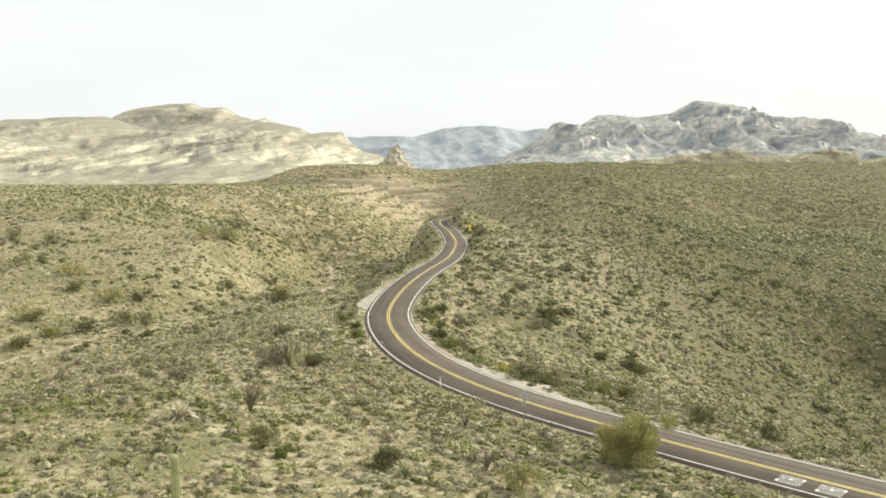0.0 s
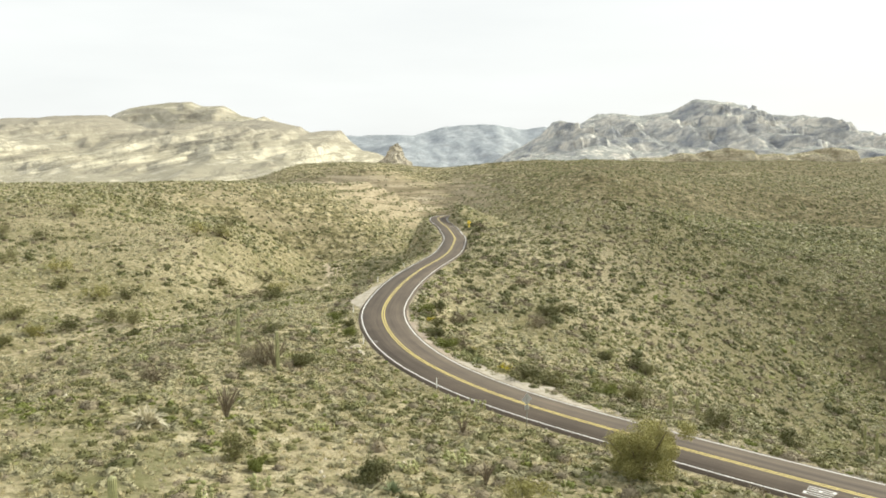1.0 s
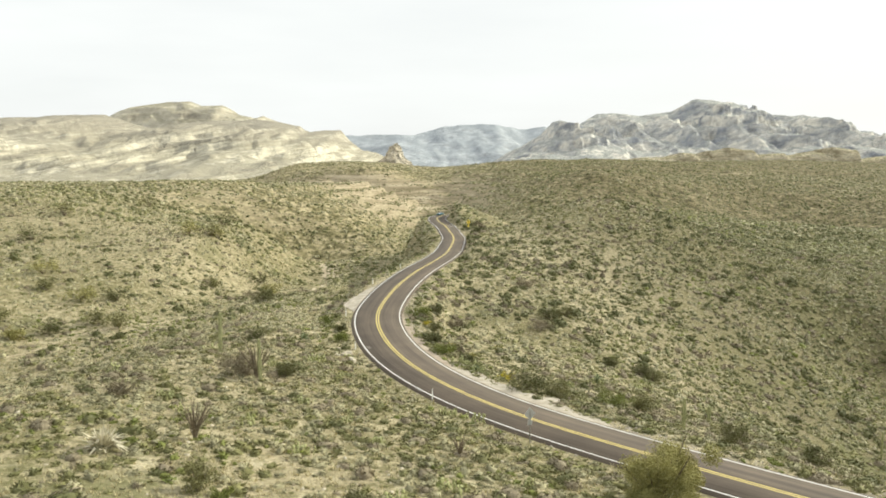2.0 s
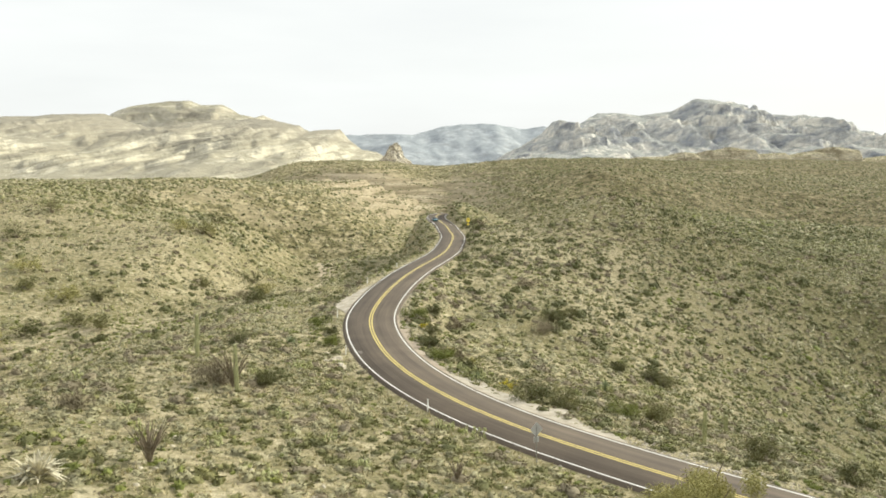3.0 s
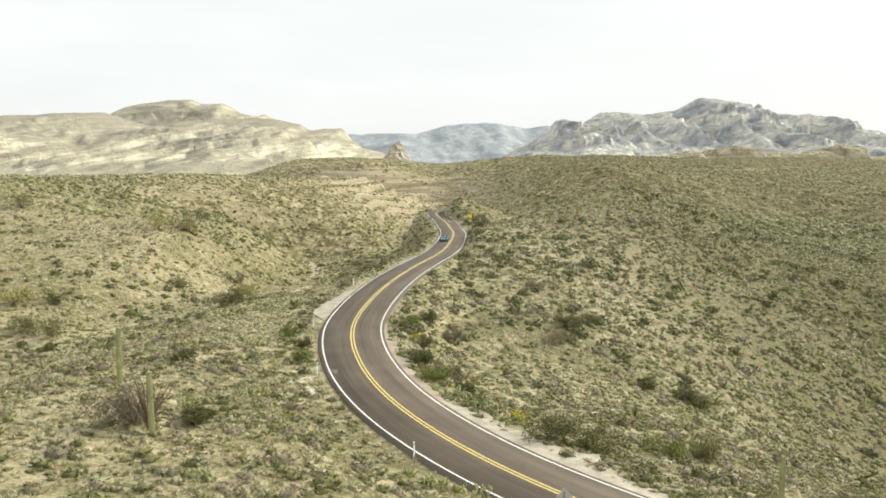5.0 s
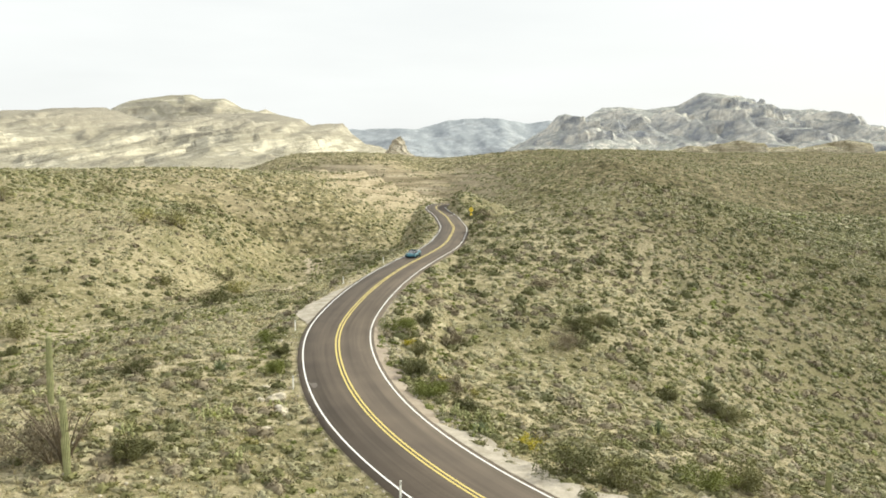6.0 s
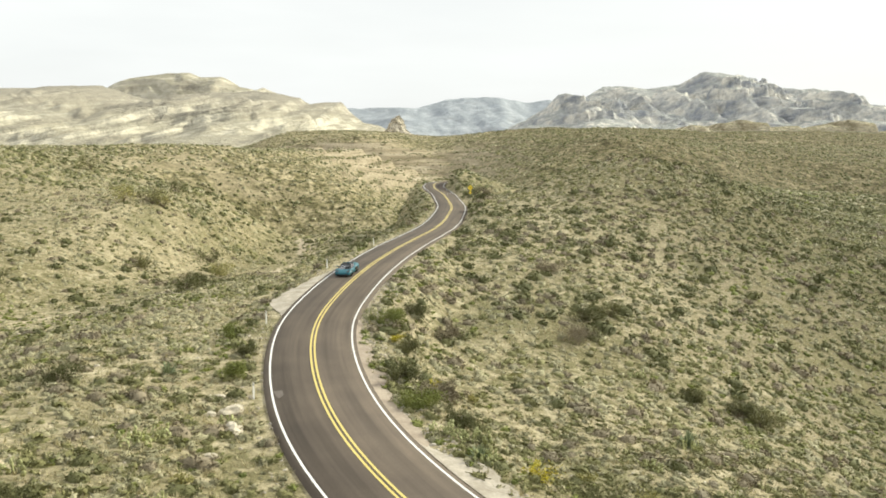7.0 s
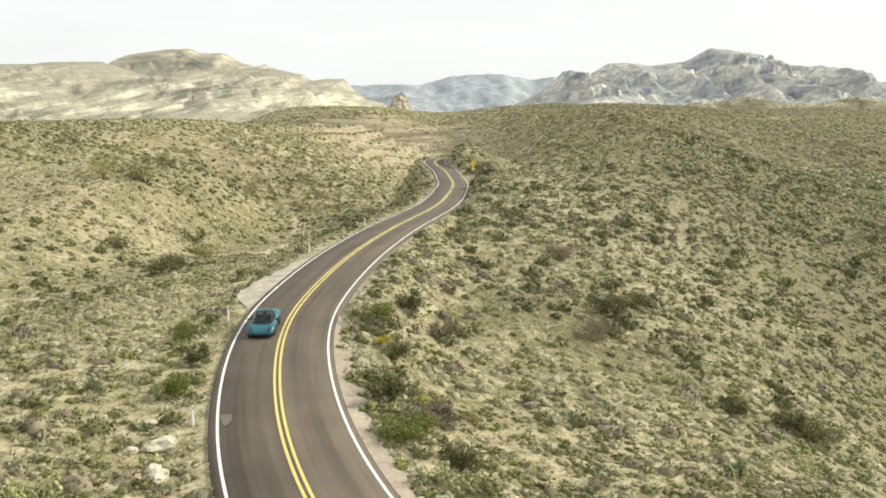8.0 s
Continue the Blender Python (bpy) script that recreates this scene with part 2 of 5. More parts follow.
def plain(name, color, rough=0.5, metal=0.0, coat=0.0):
    m, n, l, b = nodes_of(name)
    v = noise_node(n, l, 9.0, 3.0, 0.5, None, False)
    s = ramp_node(n, l, v, [(0.3, tuple(k * 0.93 for k in color)), (0.7, tuple(min(1, k * 1.06) for k in color))])
    l.new(s, b.inputs["Base Color"])
    b.inputs["Roughness"].default_value, b.inputs["Metallic"].default_value = rough, metal
    b.inputs["Coat Weight"].default_value = coat
    return m


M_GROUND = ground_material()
M_ASPHALT = asphalt_material()
M_WHITE = line_material("white_road_paint", (0.78, 0.77, 0.73), (0.30, 0.28, 0.25))
M_YELLOW = line_material("yellow_road_paint", (0.66, 0.53, 0.16), (0.34, 0.27, 0.12))
M_GRAVEL = grainy("pale_gravel", (0.30, 0.262, 0.20), (0.54, 0.485, 0.395), 0.9, 0.95, 0, 0.35, 0.04)
M_DIRT = grainy("bare_roadside_dirt", (0.27, 0.215, 0.16), (0.44, 0.37, 0.285), 0.8, 0.95, 0, 0.5, 0.04)
M_PATCH = grainy("mended_asphalt", (0.118, 0.098, 0.08), (0.15, 0.126, 0.104), 2.0, 0.85)
M_SAND = grainy("wash_sand", (0.40, 0.325, 0.215), (0.56, 0.475, 0.335), 0.5, 0.95, 0, 0.5, 0.04)
M_STONE = grainy("pale_desert_stone", (0.40, 0.35, 0.26), (0.62, 0.56, 0.44), 1.2, 0.9, 0, 0.6, 0.04)
M_LEFT = rock_material("cream_bedded_rock", (0.68, 0.635, 0.505), (0.45, 0.42, 0.33), (0.29, 0.268, 0.215), 0.006, -17, (0.40, 0.368, 0.28), 5.0, (0.345, 0.317, 0.255))
M_SPIRE = rock_material("brown_spire_rock", (0.72, 0.65, 0.52), (0.57, 0.51, 0.40), (0.36, 0.32, 0.25), 0.02, 0, (0.36, 0.325, 0.25), 1.5)
M_CLIFF = rock_material("pale_yellow_cliff_rock", (0.80, 0.72, 0.53), (0.66, 0.58, 0.40), (0.40, 0.34, 0.22), 0.04, 3, (0.40, 0.36, 0.22), 2.0)
M_MESA = rock_material("pale_mesa_rock", (0.60, 0.56, 0.45), (0.50, 0.46, 0.36), (0.38, 0.35, 0.28), 0.005, 4, (0.36, 0.335, 0.25), 2.0)
# grey crags whose darks are blued: distance haze put into the rock colour
M_RIGHT = rock_material("hazed_grey_crag_rock", (0.72, 0.69, 0.62), (0.53, 0.525, 0.50), (0.31, 0.325, 0.35), 0.009, -12, (0.37, 0.38, 0.355), 1.8)
# far range: distance haze painted into rock and scrub colours as blue-grey
M_FAR = rock_material("hazed_far_rock", (0.50, 0.53, 0.55), (0.45, 0.48, 0.505), (0.38, 0.415, 0.45), 0.004, 5, (0.36, 0.39, 0.415), 1.3)
M_SAGE = leafy("sage_leaves", (0.15, 0.145, 0.08), (0.50, 0.465, 0.295))
M_OLIVE = leafy("olive_leaves", (0.085, 0.09, 0.034), (0.31, 0.295, 0.13))
M_DARK = leafy("dark_shrub_leaves", (0.075, 0.083, 0.032), (0.20, 0.195, 0.085))
M_STRAW = leafy("dry_grass", (0.42, 0.37, 0.21), (0.68, 0.61, 0.40))
M_TWIG = leafy("dry_twigs", (0.15, 0.125, 0.085), (0.36, 0.31, 0.21))
M_FLOWER = leafy("yellow_flowers", (0.38, 0.33, 0.03), (0.66, 0.56, 0.04))
M_GREEN = leafy("fresh_green_leaves", (0.095, 0.12, 0.03), (0.29, 0.31, 0.085))


# ---------------------------------------------------------------- mesh helpers
def lattice(ix, iy, seed):
    h = np.sin(ix * 127.1 + iy * 311.7 + seed * 74.7) * 43758.5453
    return h - np.floor(h)


def value_noise(x, y, seed=0.0):
    ix, iy = np.floor(x), np.floor(y)
    fx, fy = x - ix, y - iy
    fx, fy = fx * fx * (3 - 2 * fx), fy * fy * (3 - 2 * fy)
    a, b = lattice(ix, iy, seed), lattice(ix + 1, iy, seed)
    c, d = lattice(ix, iy + 1, seed), lattice(ix + 1, iy + 1, seed)
    return (a + (b - a) * fx) * (1 - fy) + (c + (d - c) * fx) * fy


def fbm(x, y, octaves=4, seed=0.0, ridged=False):
    total, amp, norm = 0.0, 1.0, 0.0
    for k in range(octaves):
        v = value_noise(x * 2 ** k + 13.7 * k, y * 2 ** k - 7.3 * k, seed + k)
        total = total + amp * ((1 - np.abs(2 * v - 1)) if ridged else v)
        norm += amp
        amp *= 0.5
    return total / norm


def fast_mesh(name, verts, faces, material):
    """A mesh from arrays: verts (n, 3), faces (m, 3 or 4)."""
    me = bpy.data.meshes.new(name)
    v, f = np.asarray(verts, np.float32), np.asarray(faces, np.int32)
    k = f.shape[1]
    me.vertices.add(len(v))
    me.vertices.foreach_set("co", v.ravel())
    me.loops.add(f.size)
    me.loops.foreach_set("vertex_index", f.ravel())
    me.polygons.add(len(f))
    me.polygons.foreach_set("loop_start", np.arange(0, f.size, k, dtype=np.int32))
    me.polygons.foreach_set("loop_total", np.full(len(f), k, np.int32))
    me.materials.append(material)
    me.update(calc_edges=True)
    me.validate()
    return me


def smooth_all(me):
    me.polygons.foreach_set("use_smooth", np.ones(len(me.polygons), bool))
    return me


def grid_faces(rows, cols):
    i = np.arange(rows * cols).reshape(rows, cols)
    return np.stack([i[:-1, :-1], i[:-1, 1:], i[1:, 1:], i[1:, :-1]], -1).reshape(-1, 4)


def part(name, bm, material, parent, label=""):
    me = bpy.data.meshes.new(name)
    bm.to_mesh(me)
    bm.free()
    me.materials.append(material)
    ob = new(name, me)
    ob.parent = parent
    if label:
        ob["label"] = label
    return ob


def mesh_part(name, me, parent, label=""):
    ob = new(name, me)
    ob.parent = parent
    if label:
        ob["label"] = label
    return ob


def box(bm, sx, sy, sz, at=(0, 0, 0), m=None, bevel=0.0):
    r = bmesh.ops.create_cube(bm, size=1.0, matrix=Matrix.Translation(at) @ (m or Matrix()) @ Matrix.Diagonal((sx, sy, sz, 1)))
    if bevel:
        edges = list({e for v in r["verts"] for e in v.link_edges})
        bmesh.ops.bevel(bm, geom=edges, offset=bevel, segments=2, affect="EDGES")


def tube(bm, points, radii, sides=8, cap=True):
    """A tapered tube along points."""
    rings = []
    pts = [Vector(p) for p in points]
    for i, p in enumerate(pts):
        d = (pts[min(i + 1, len(pts) - 1)] - pts[max(i - 1, 0)]).normalized()
        q = d.to_track_quat("Z", "Y")
        rings.append([bm.verts.new(p + q @ Vector((math.cos(a) * radii[i], math.sin(a) * radii[i], 0)))
                      for a in (2 * math.pi * k / sides for k in range(sides))])
    for a, b in zip(rings, rings[1:]):
        for k in range(sides):
            bm.faces.new((a[k], a[(k + 1) % sides], b[(k + 1) % sides], b[k]))
    if cap:
        bm.faces.new(rings[-1])
        bm.faces.new(rings[0][::-1])


# ---------------------------------------------------------------- road line and landform
ROAD = np.array([
    (132, -20, -2.4), (110, -4, -2.0), (89, 12, -1.8), (69, 28, -1.6),
    (50.3, 42.8, -1.4), (32.0, 57.9, -1.2), (17.4, 71.9, -1.1), (5.3, 83.9, -0.9), (-3.3, 99.0, -0.6),
    (-7.4, 113.6, -0.3), (-9.2, 125.8, 0.2), (-8.5, 135.5, 0.9), (-7.2, 147.6, 1.5), (-4.0, 168.2, 1.9),
    (1.7, 194.1, 1.9), (3.1, 219.6, 1.8), (4.4, 242.3, 1.8), (3.0, 261.9, 2.0), (2.2, 281.3, 2.5),
    (-1.6, 303.7, 3.0), (-1.5, 326.0, 3.8), (9, 343, 3.4), (27, 351, 0.0), (48, 352, -6.0), (70, 346, -10.0),
])


def road_at(u):
    u = np.clip(np.atleast_1d(np.asarray(u, float)), 0, len(ROAD) - 3 - 1e-6)
    i = u.astype(int)
    t = (u - i)[:, None]
    w = ((1 - t) ** 3 / 6, (3 * t ** 3 - 6 * t ** 2 + 4) / 6, (-3 * t ** 3 + 3 * t ** 2 + 3 * t + 1) / 6, t ** 3 / 6)
    d = (-(1 - t) ** 2 / 2, (9 * t ** 2 - 12 * t) / 6, (-9 * t ** 2 + 6 * t + 3) / 6, t ** 2 / 2)
    p = sum(w[k] * ROAD[i + k] for k in range(4))
    v = sum(d[k] * ROAD[i + k] for k in range(4))
    return p, v


LINE_U = np.linspace(0, len(ROAD) - 3, 900)
LINE_P, LINE_D = road_at(LINE_U)
LINE_T = LINE_D[:, :2] / np.linalg.norm(LINE_D[:, :2], axis=1)[:, None]
LINE_N = np.stack([LINE_T[:, 1], -LINE_T[:, 0]], 1)
LINE_S = np.r_[0, np.cumsum(np.linalg.norm(np.diff(LINE_P, axis=0), axis=1))]
S_START = float(np.interp(4.0, LINE_U, LINE_S))


def on_road(s, offset=0.0):
    """Place and heading at s metres past the near bend's start, offset metres to the right of the centre line."""
    s = s + S_START
    p = [float(np.interp(s, LINE_S, LINE_P[:, k])) for k in range(3)]
    t = [float(np.interp(s, LINE_S, LINE_T[:, k])) for k in range(2)]
    h = math.hypot(*t)
    t = (t[0] / h, t[1] / h)
    return Vector((p[0] + t[1] * offset, p[1] - t[0] * offset, p[2])), math.atan2(t[1], t[0])


# hills (x, y, half-width in x and in y, height) and hollows, in metres
HILLS = [
    (-27.7, 26.2, 54.4, 69.7, 14.8), (-154.3, 893, 121, 324, 32.8), (27.2, 192, 22.9, 41.7, 10.3), (47.8, -61.5, 32.3, 20.6, 3.2), (-138, 284, 20.7, 32.6, 8.2),
    (-6.8, 157, 3.8, 28.7, 4.6), (441.2, 1059, 230, 280, 39.7), (-238.7, 484, 62.6, 70.4, 7.3), (47.9, 246, 27.6, 23.9, 13.3), (108, 487, 39.4, 37.1, 11.3),
    (4.1, 326, 8.8, 78.9, 18.2), (-347.4, 346, 172, 140, 8.7), (-119.7, 310, 40, 75, 3), (116.9, 734, 134, 213, 26.6), (21, 318, 9.5, 18, 9.5),
    (-64, 252, 14, 20, 4.2), (-119.8, 428, 30, 40, 3.1), (52, 240, 14, 22, 1.8), (-64, 147, 10, 14, 2.4), (-22, 118, 7, 24, 1.2),
]
HOLLOWS = [
    (76, 130, 38.6, 36, 18.9), (-13.7, 248, 17.5, 27.5, 10.2), (-72, 369, 30.7, 24.9, 24.5), (93.5, 173, 10.5, 14.8, 7.7), (-80.7, 650, 40.4, 18.6, 23),
    (199, 436, 50.6, 41.9, 16.8), (-66.4, 111, 16.5, 41.5, 15), (169, 66.8, 56.9, 68.7, 8.1), (-5.1, 64.2, 23.3, 31.8, 2.6), (-51.5, 273, 10.9, 60.7, 12),
    (269, 176, 94.5, 95.2, 11.2), (-7.4, 524, 30.6, 177, 28.8), (-213.7, 633, 71.5, 76.4, 45.2), (-229.7, 880, 45, 120, 16.6), (-41, 290, 13, 20, 3.8),
    (-62, 395, 18, 30, 5.5), (38, 178, 9, 12, 2.4),
]


def road_gap(x, y):
    """Distance to the centre line, the line's height there and the side (+ right)."""
    gap, z, side = np.full(x.shape, 1e3), np.zeros(x.shape), np.ones(x.shape)
    m = (np.abs(x - 30) < 160) & (y > -60) & (y < 420)
    xs, ys = x[m], y[m]
    g, zz, sd = np.empty(xs.shape), np.empty(xs.shape), np.empty(xs.shape)
    for k in range(0, len(xs), 20000):
        dx = xs[k:k + 20000, None] - LINE_P[None, ::2, 0]
        dy = ys[k:k + 20000, None] - LINE_P[None, ::2, 1]
        d = dx * dx + dy * dy
        j = d.argmin(1)
        r = np.arange(len(j))
        g[k:k + 20000] = np.sqrt(d[r, j])
        zz[k:k + 20000] = LINE_P[::2, 2][j]
        sd[k:k + 20000] = np.sign(dx[r, j] * LINE_N[::2, 0][j] + dy[r, j] * LINE_N[::2, 1][j])
    gap[m], z[m], side[m] = g, zz, sd
    return gap, z, side


def step(a, b, v):
    t = np.clip((v - a) / (b - a), 0, 1)
    return t * t * (3 - 2 * t)


def height(x, y):
    x, y = np.atleast_1d(np.asarray(x, float)), np.atleast_1d(np.asarray(y, float))
    z = np.full(x.shape, -6.0)
    for cx, cy, sx, sy, h in HILLS:
        z += h * np.exp(-((x - cx) / sx) ** 2 / 2 - ((y - cy) / sy) ** 2 / 2)
    for cx, cy, sx, sy, h in HOLLOWS:
        z -= h * np.exp(-((x - cx) / sx) ** 2 / 2 - ((y - cy) / sy) ** 2 / 2)
    d = np.hypot(x, y)
    z += (fbm(x / 9, y / 9, 4, 3.0) - 0.5) * 1.1 * step(10, 60, d)
    z += (fbm(x / 60, y / 60, 4, 8.0, True) - 0.6) * 6.0 * step(250, 700, d)
    # worn ledges round the head of the wash
    m = np.exp(-((x + 62) / 85) ** 2 / 2 - ((y - 600) / 120) ** 2 / 2)
    q = (z + (fbm(x / 40, y / 40, 3, 17.0) - 0.5) * 6) / 4.5
    saw = q - np.floor(q)
    z += m * 4.5 * 0.9 * (step(0.0, 0.24, saw) - saw)
    gap, zr, side = road_gap(x, y)
    reach = np.where(y > 270, 6.5, np.where(y > 180, 9.0, 12.0))
    reach = np.where((side < 0) & (y > 150), 15.0, reach)
    reach = np.where((side > 0) & (y > 165) & (y < 232), 5.6, reach)
    z = zr - 0.22 + (z - zr + 0.22) * step(4.3, reach, gap)
    return z


# the dry stream bed along the hollow, from its lower end up
WASH = ((-92, 118), (-74, 140), (-60, 160), (-47, 181), (-40, 205), (-36, 232), (-38, 262), (-41, 290), (-52, 345))


def past_wash(x, y):
    """Metres beyond the stream bed, away from the road; negative on the road's side."""
    wx, wy = zip(*WASH)
    return np.interp(y, wy, wx, left=-130) - x


def ground_z(x, y):
    return float(height(x, y)[0])


# ---------------------------------------------------------------- ground, to the horizon
def build_ground():
    near = np.linspace(-70, 0, 36)[:-1]
    mid = 250 * (np.exp(np.linspace(0, math.log(1 + 1500 / 250), 470)) - 1)
    far = np.geomspace(1500, 9000, 60)[1:]
    ys = np.concatenate([[-900, -500, -250, -140], near, mid, far])
    t = np.linspace(-1, 1, 360)
    half = 95 + 0.68 * np.maximum(ys, 0)
    x = half[:, None] * t[None, :]
    # the outermost columns run on to the side
    x[:, 0], x[:, -1] = -9000, 9000
    x[:, 1], x[:, -2] = -half * 1.6 - 200, half * 1.6 + 200
    y = np.repeat(ys[:, None], x.shape[1], 1)
    z = height(x.ravel(), y.ravel())
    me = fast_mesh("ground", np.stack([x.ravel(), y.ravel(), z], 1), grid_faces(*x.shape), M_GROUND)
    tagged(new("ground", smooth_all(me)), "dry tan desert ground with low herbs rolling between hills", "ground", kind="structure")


build_ground()


def ribbon(name, inner, outer, lift, material, u0=0.0, u1=None, thick=0.0, wobble=0.0, parent=None, uv=False):
    """A strip along the road between two offsets from the centre line."""
    m = np.ones(len(LINE_U), bool) if u1 is None else (LINE_U >= u0) & (LINE_U <= u1)
    p, n, s = LINE_P[m], LINE_N[m], LINE_S[m]
    cols = [inner, outer] if thick == 0 else [inner - 0.25, inner, outer, outer + 0.25]
    zs = [lift, lift] if thick == 0 else [lift - thick, lift, lift, lift - thick]
    v = []
    for o, dz in zip(cols, zs):
        off = o + (fbm(s / 2.5, s * 0 + o, 3, 5.0) - 0.5) * wobble * 2
        v.append(np.stack([p[:, 0] + n[:, 0] * off, p[:, 1] + n[:, 1] * off, p[:, 2] + dz], 1))
    v = np.stack(v, 1)
    me = fast_mesh(name, v.reshape(-1, 3), grid_faces(v.shape[0], v.shape[1]), material)
    if uv:
        lay = me.uv_layers.new(name="UVMap")
        idx = np.empty(len(me.loops), np.int32)
        me.loops.foreach_get("vertex_index", idx)
        w = np.stack([np.tile(cols, len(s)), np.repeat(s, len(cols))], 1)
        lay.data.foreach_set("uv", w[idx].astype(np.float32).ravel())
    ob = new(name, me)
    ob.parent = parent
    return ob


def build_road():
    road = tagged(ribbon("road", -3.5, 3.5, 0.0, M_ASPHALT, thick=0.3, uv=True),
                  "winding two-lane brownish grey asphalt road with tyre-darkened lanes", "road", kind="structure")
    for a, b, mat, nm in ((-3.27, -3.13, M_WHITE, "edge_line"), (3.13, 3.27, M_WHITE, "edge_line"),
                          (-0.23, -0.08, M_YELLOW, "centre_line"), (0.08, 0.23, M_YELLOW, "centre_line")):
        ribbon(nm, a, b, 0.006, mat, parent=road)
    # worn lettering along the lanes, as plain bars
    for s0, off, scale in ((5.6, -1.6, 1.0), (2.6, -1.6, 1.0), (238.0, 1.6, 0.8)):
        for j, (ds, do, ln, wd) in enumerate(((0, -0.75, 1.9, 0.10), (0, -0.38, 1.9, 0.10), (0, 0.05, 1.9, 0.10), (0, 0.42, 1.9, 0.10), (0, 0.78, 1.9, 0.10),
                                              (0.85, -0.56, 0.22, 0.34), (-0.85, 0.6, 0.22, 0.34), (0.0, 0.2, 0.22, 0.3))):
            c, yaw = on_road(s0 + ds * scale, off + do * scale)
            bm = bmesh.new()
            box(bm, ln * scale, wd * scale, 0.008)
            ob = part("pavement_marking", bm, M_WHITE, road)
            ob.matrix_basis = Matrix.Translation(c + Vector((0, 0, 0.006 + 0.0005 * j))) @ pose(0, 0, 0, 0, 0, math.degrees(yaw))
    # a pale mended patch under the outer edge line
    bm = bmesh.new()
    c, yaw = on_road(65.0, -2.75)
    ring = [bm.verts.new((math.cos(a) * 1.5 * (1 + 0.1 * math.sin(3 * a)), math.sin(a) * 0.30 * (1 + 0.15 * math.sin(5 * a)), 0)) for a in (2 * math.pi * k / 20 for k in range(20))]
    bm.faces.new(ring)
    ob = part("patch", bm, M_PATCH, road, "pale mended patch")
    ob.matrix_basis = Matrix.Translation(c + Vector((0, 0, 0.003))) @ pose(0, 0, 0, 0, 0, math.degrees(yaw))
    return road


build_road()


# ---------------------------------------------------------------- far mountains
def mountain(name, label, keys, y0, front, back, base, material, rough, seed, nx=420, ny=150, jag=0.0, ledge=0.0, dip=0.0, bulge=0.9, relief=0.62):
    """A range along x whose ridge runs through keys (x, height) at y0, with a gullied front, dipping ledges and a back slope."""
    kx, kz = zip(*keys)
    x = np.linspace(kx[0], kx[-1], nx)
    v = np.linspace(-1, 1, ny)
    X, V = np.meshgrid(x, v)
    ridge = np.interp(x, kx, kz)
    ridge = ridge + (fbm(x / 60, x * 0, 4, seed) - 0.5) * jag
    H = np.repeat(ridge[None, :], ny, 0)
    wander = (fbm(X / 260, X * 0 + 3, 3, seed + 5) - 0.5) * front * 0.35
    Y = y0 + wander + np.where(V < 0, V * front, V * back)
    prof = np.where(V < 0, 1 - np.abs(V) ** bulge, 1 - np.abs(V) ** 1.3)
    gully = fbm(X / (rough * 1.6) + Y / (rough * 6), Y / (rough * 2.4), 5, seed + 9, True) - 0.55
    knob = fbm(X / (rough * 3.4), Y / (rough * 4.5), 4, seed + 21) - 0.5
    Z = base + (H - base) * prof
    fade = 4 * prof * np.clip(1 - prof, 0, 1) ** 1.3 + 0.04
    size = np.clip((H - base) / 150, 0.15, 1.4)
    Z = Z + (gully * relief + knob * relief * 0.7) * rough * fade * size
    if ledge:
        q = (Z + X * dip) / ledge + (fbm(X / 220, Y / 220, 3, seed + 2) - 0.5) * 2.2
        saw = q - np.floor(q)
        patch = step(0.30, 0.50, fbm(X / 300, Y / 240, 3, seed + 31))
        Z = Z + ledge * 0.8 * (step(0.0, 0.22, saw) - saw) * np.clip(fade, 0, 1) * size * patch
    Z = np.minimum(Z, H + 0.15 * jag)
    me = fast_mesh(name, np.stack([X.ravel(), Y.ravel(), Z.ravel()], 1), grid_faces(ny, nx), material)
    return tagged(new(name, me), label, "mountain", kind="structure")


mountain("mountain_far", "distant haze-blue mountain range on the horizon", [
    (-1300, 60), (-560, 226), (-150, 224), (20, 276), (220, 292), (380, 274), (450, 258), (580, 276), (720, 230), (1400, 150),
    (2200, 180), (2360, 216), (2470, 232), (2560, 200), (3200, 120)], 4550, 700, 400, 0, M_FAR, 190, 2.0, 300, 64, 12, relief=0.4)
mountain("mountain_mesa", "pale flat-topped mesa behind a bedded ridge", [
    (-2300, 190), (-1750, 232), (-1500, 264), (-1395, 306), (-1250, 331), (-1130, 329), (-1080, 312), (-985, 312), (-910, 274),
    (-840, 254), (-805, 268), (-760, 248), (-600, 200), (-400, 120)], 3600, 420, 500, 20, M_MESA, 60, 4.0, 280, 80, 8, 60, 0.05, 1.5, 0.4)
mountain("mountain_left", "cream and olive bedded rock ridge with tilted strata", [
    (-3600, 190), (-2600, 205), (-1680, 218), (-1460, 226), (-1250, 228), (-1100, 180), (-950, 205), (-715, 216), (-620, 204), (-520, 186),
    (-492, 160), (-440, 172), (-388, 178), (-360, 140), (-310, 100), (-255, 92), (-200, 62), (-120, 25), (0, -5)],
    3000, 1250, 350, -22, M_LEFT, 70, 7.0, 520, 240, 8, 34, -0.34, 1.0, 0.30)
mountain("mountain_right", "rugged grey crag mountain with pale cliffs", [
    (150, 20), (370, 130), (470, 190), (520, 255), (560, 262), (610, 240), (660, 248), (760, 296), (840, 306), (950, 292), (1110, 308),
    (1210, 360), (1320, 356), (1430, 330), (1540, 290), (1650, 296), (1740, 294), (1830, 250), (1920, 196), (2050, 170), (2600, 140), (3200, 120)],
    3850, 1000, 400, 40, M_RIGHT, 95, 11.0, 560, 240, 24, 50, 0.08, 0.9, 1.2)
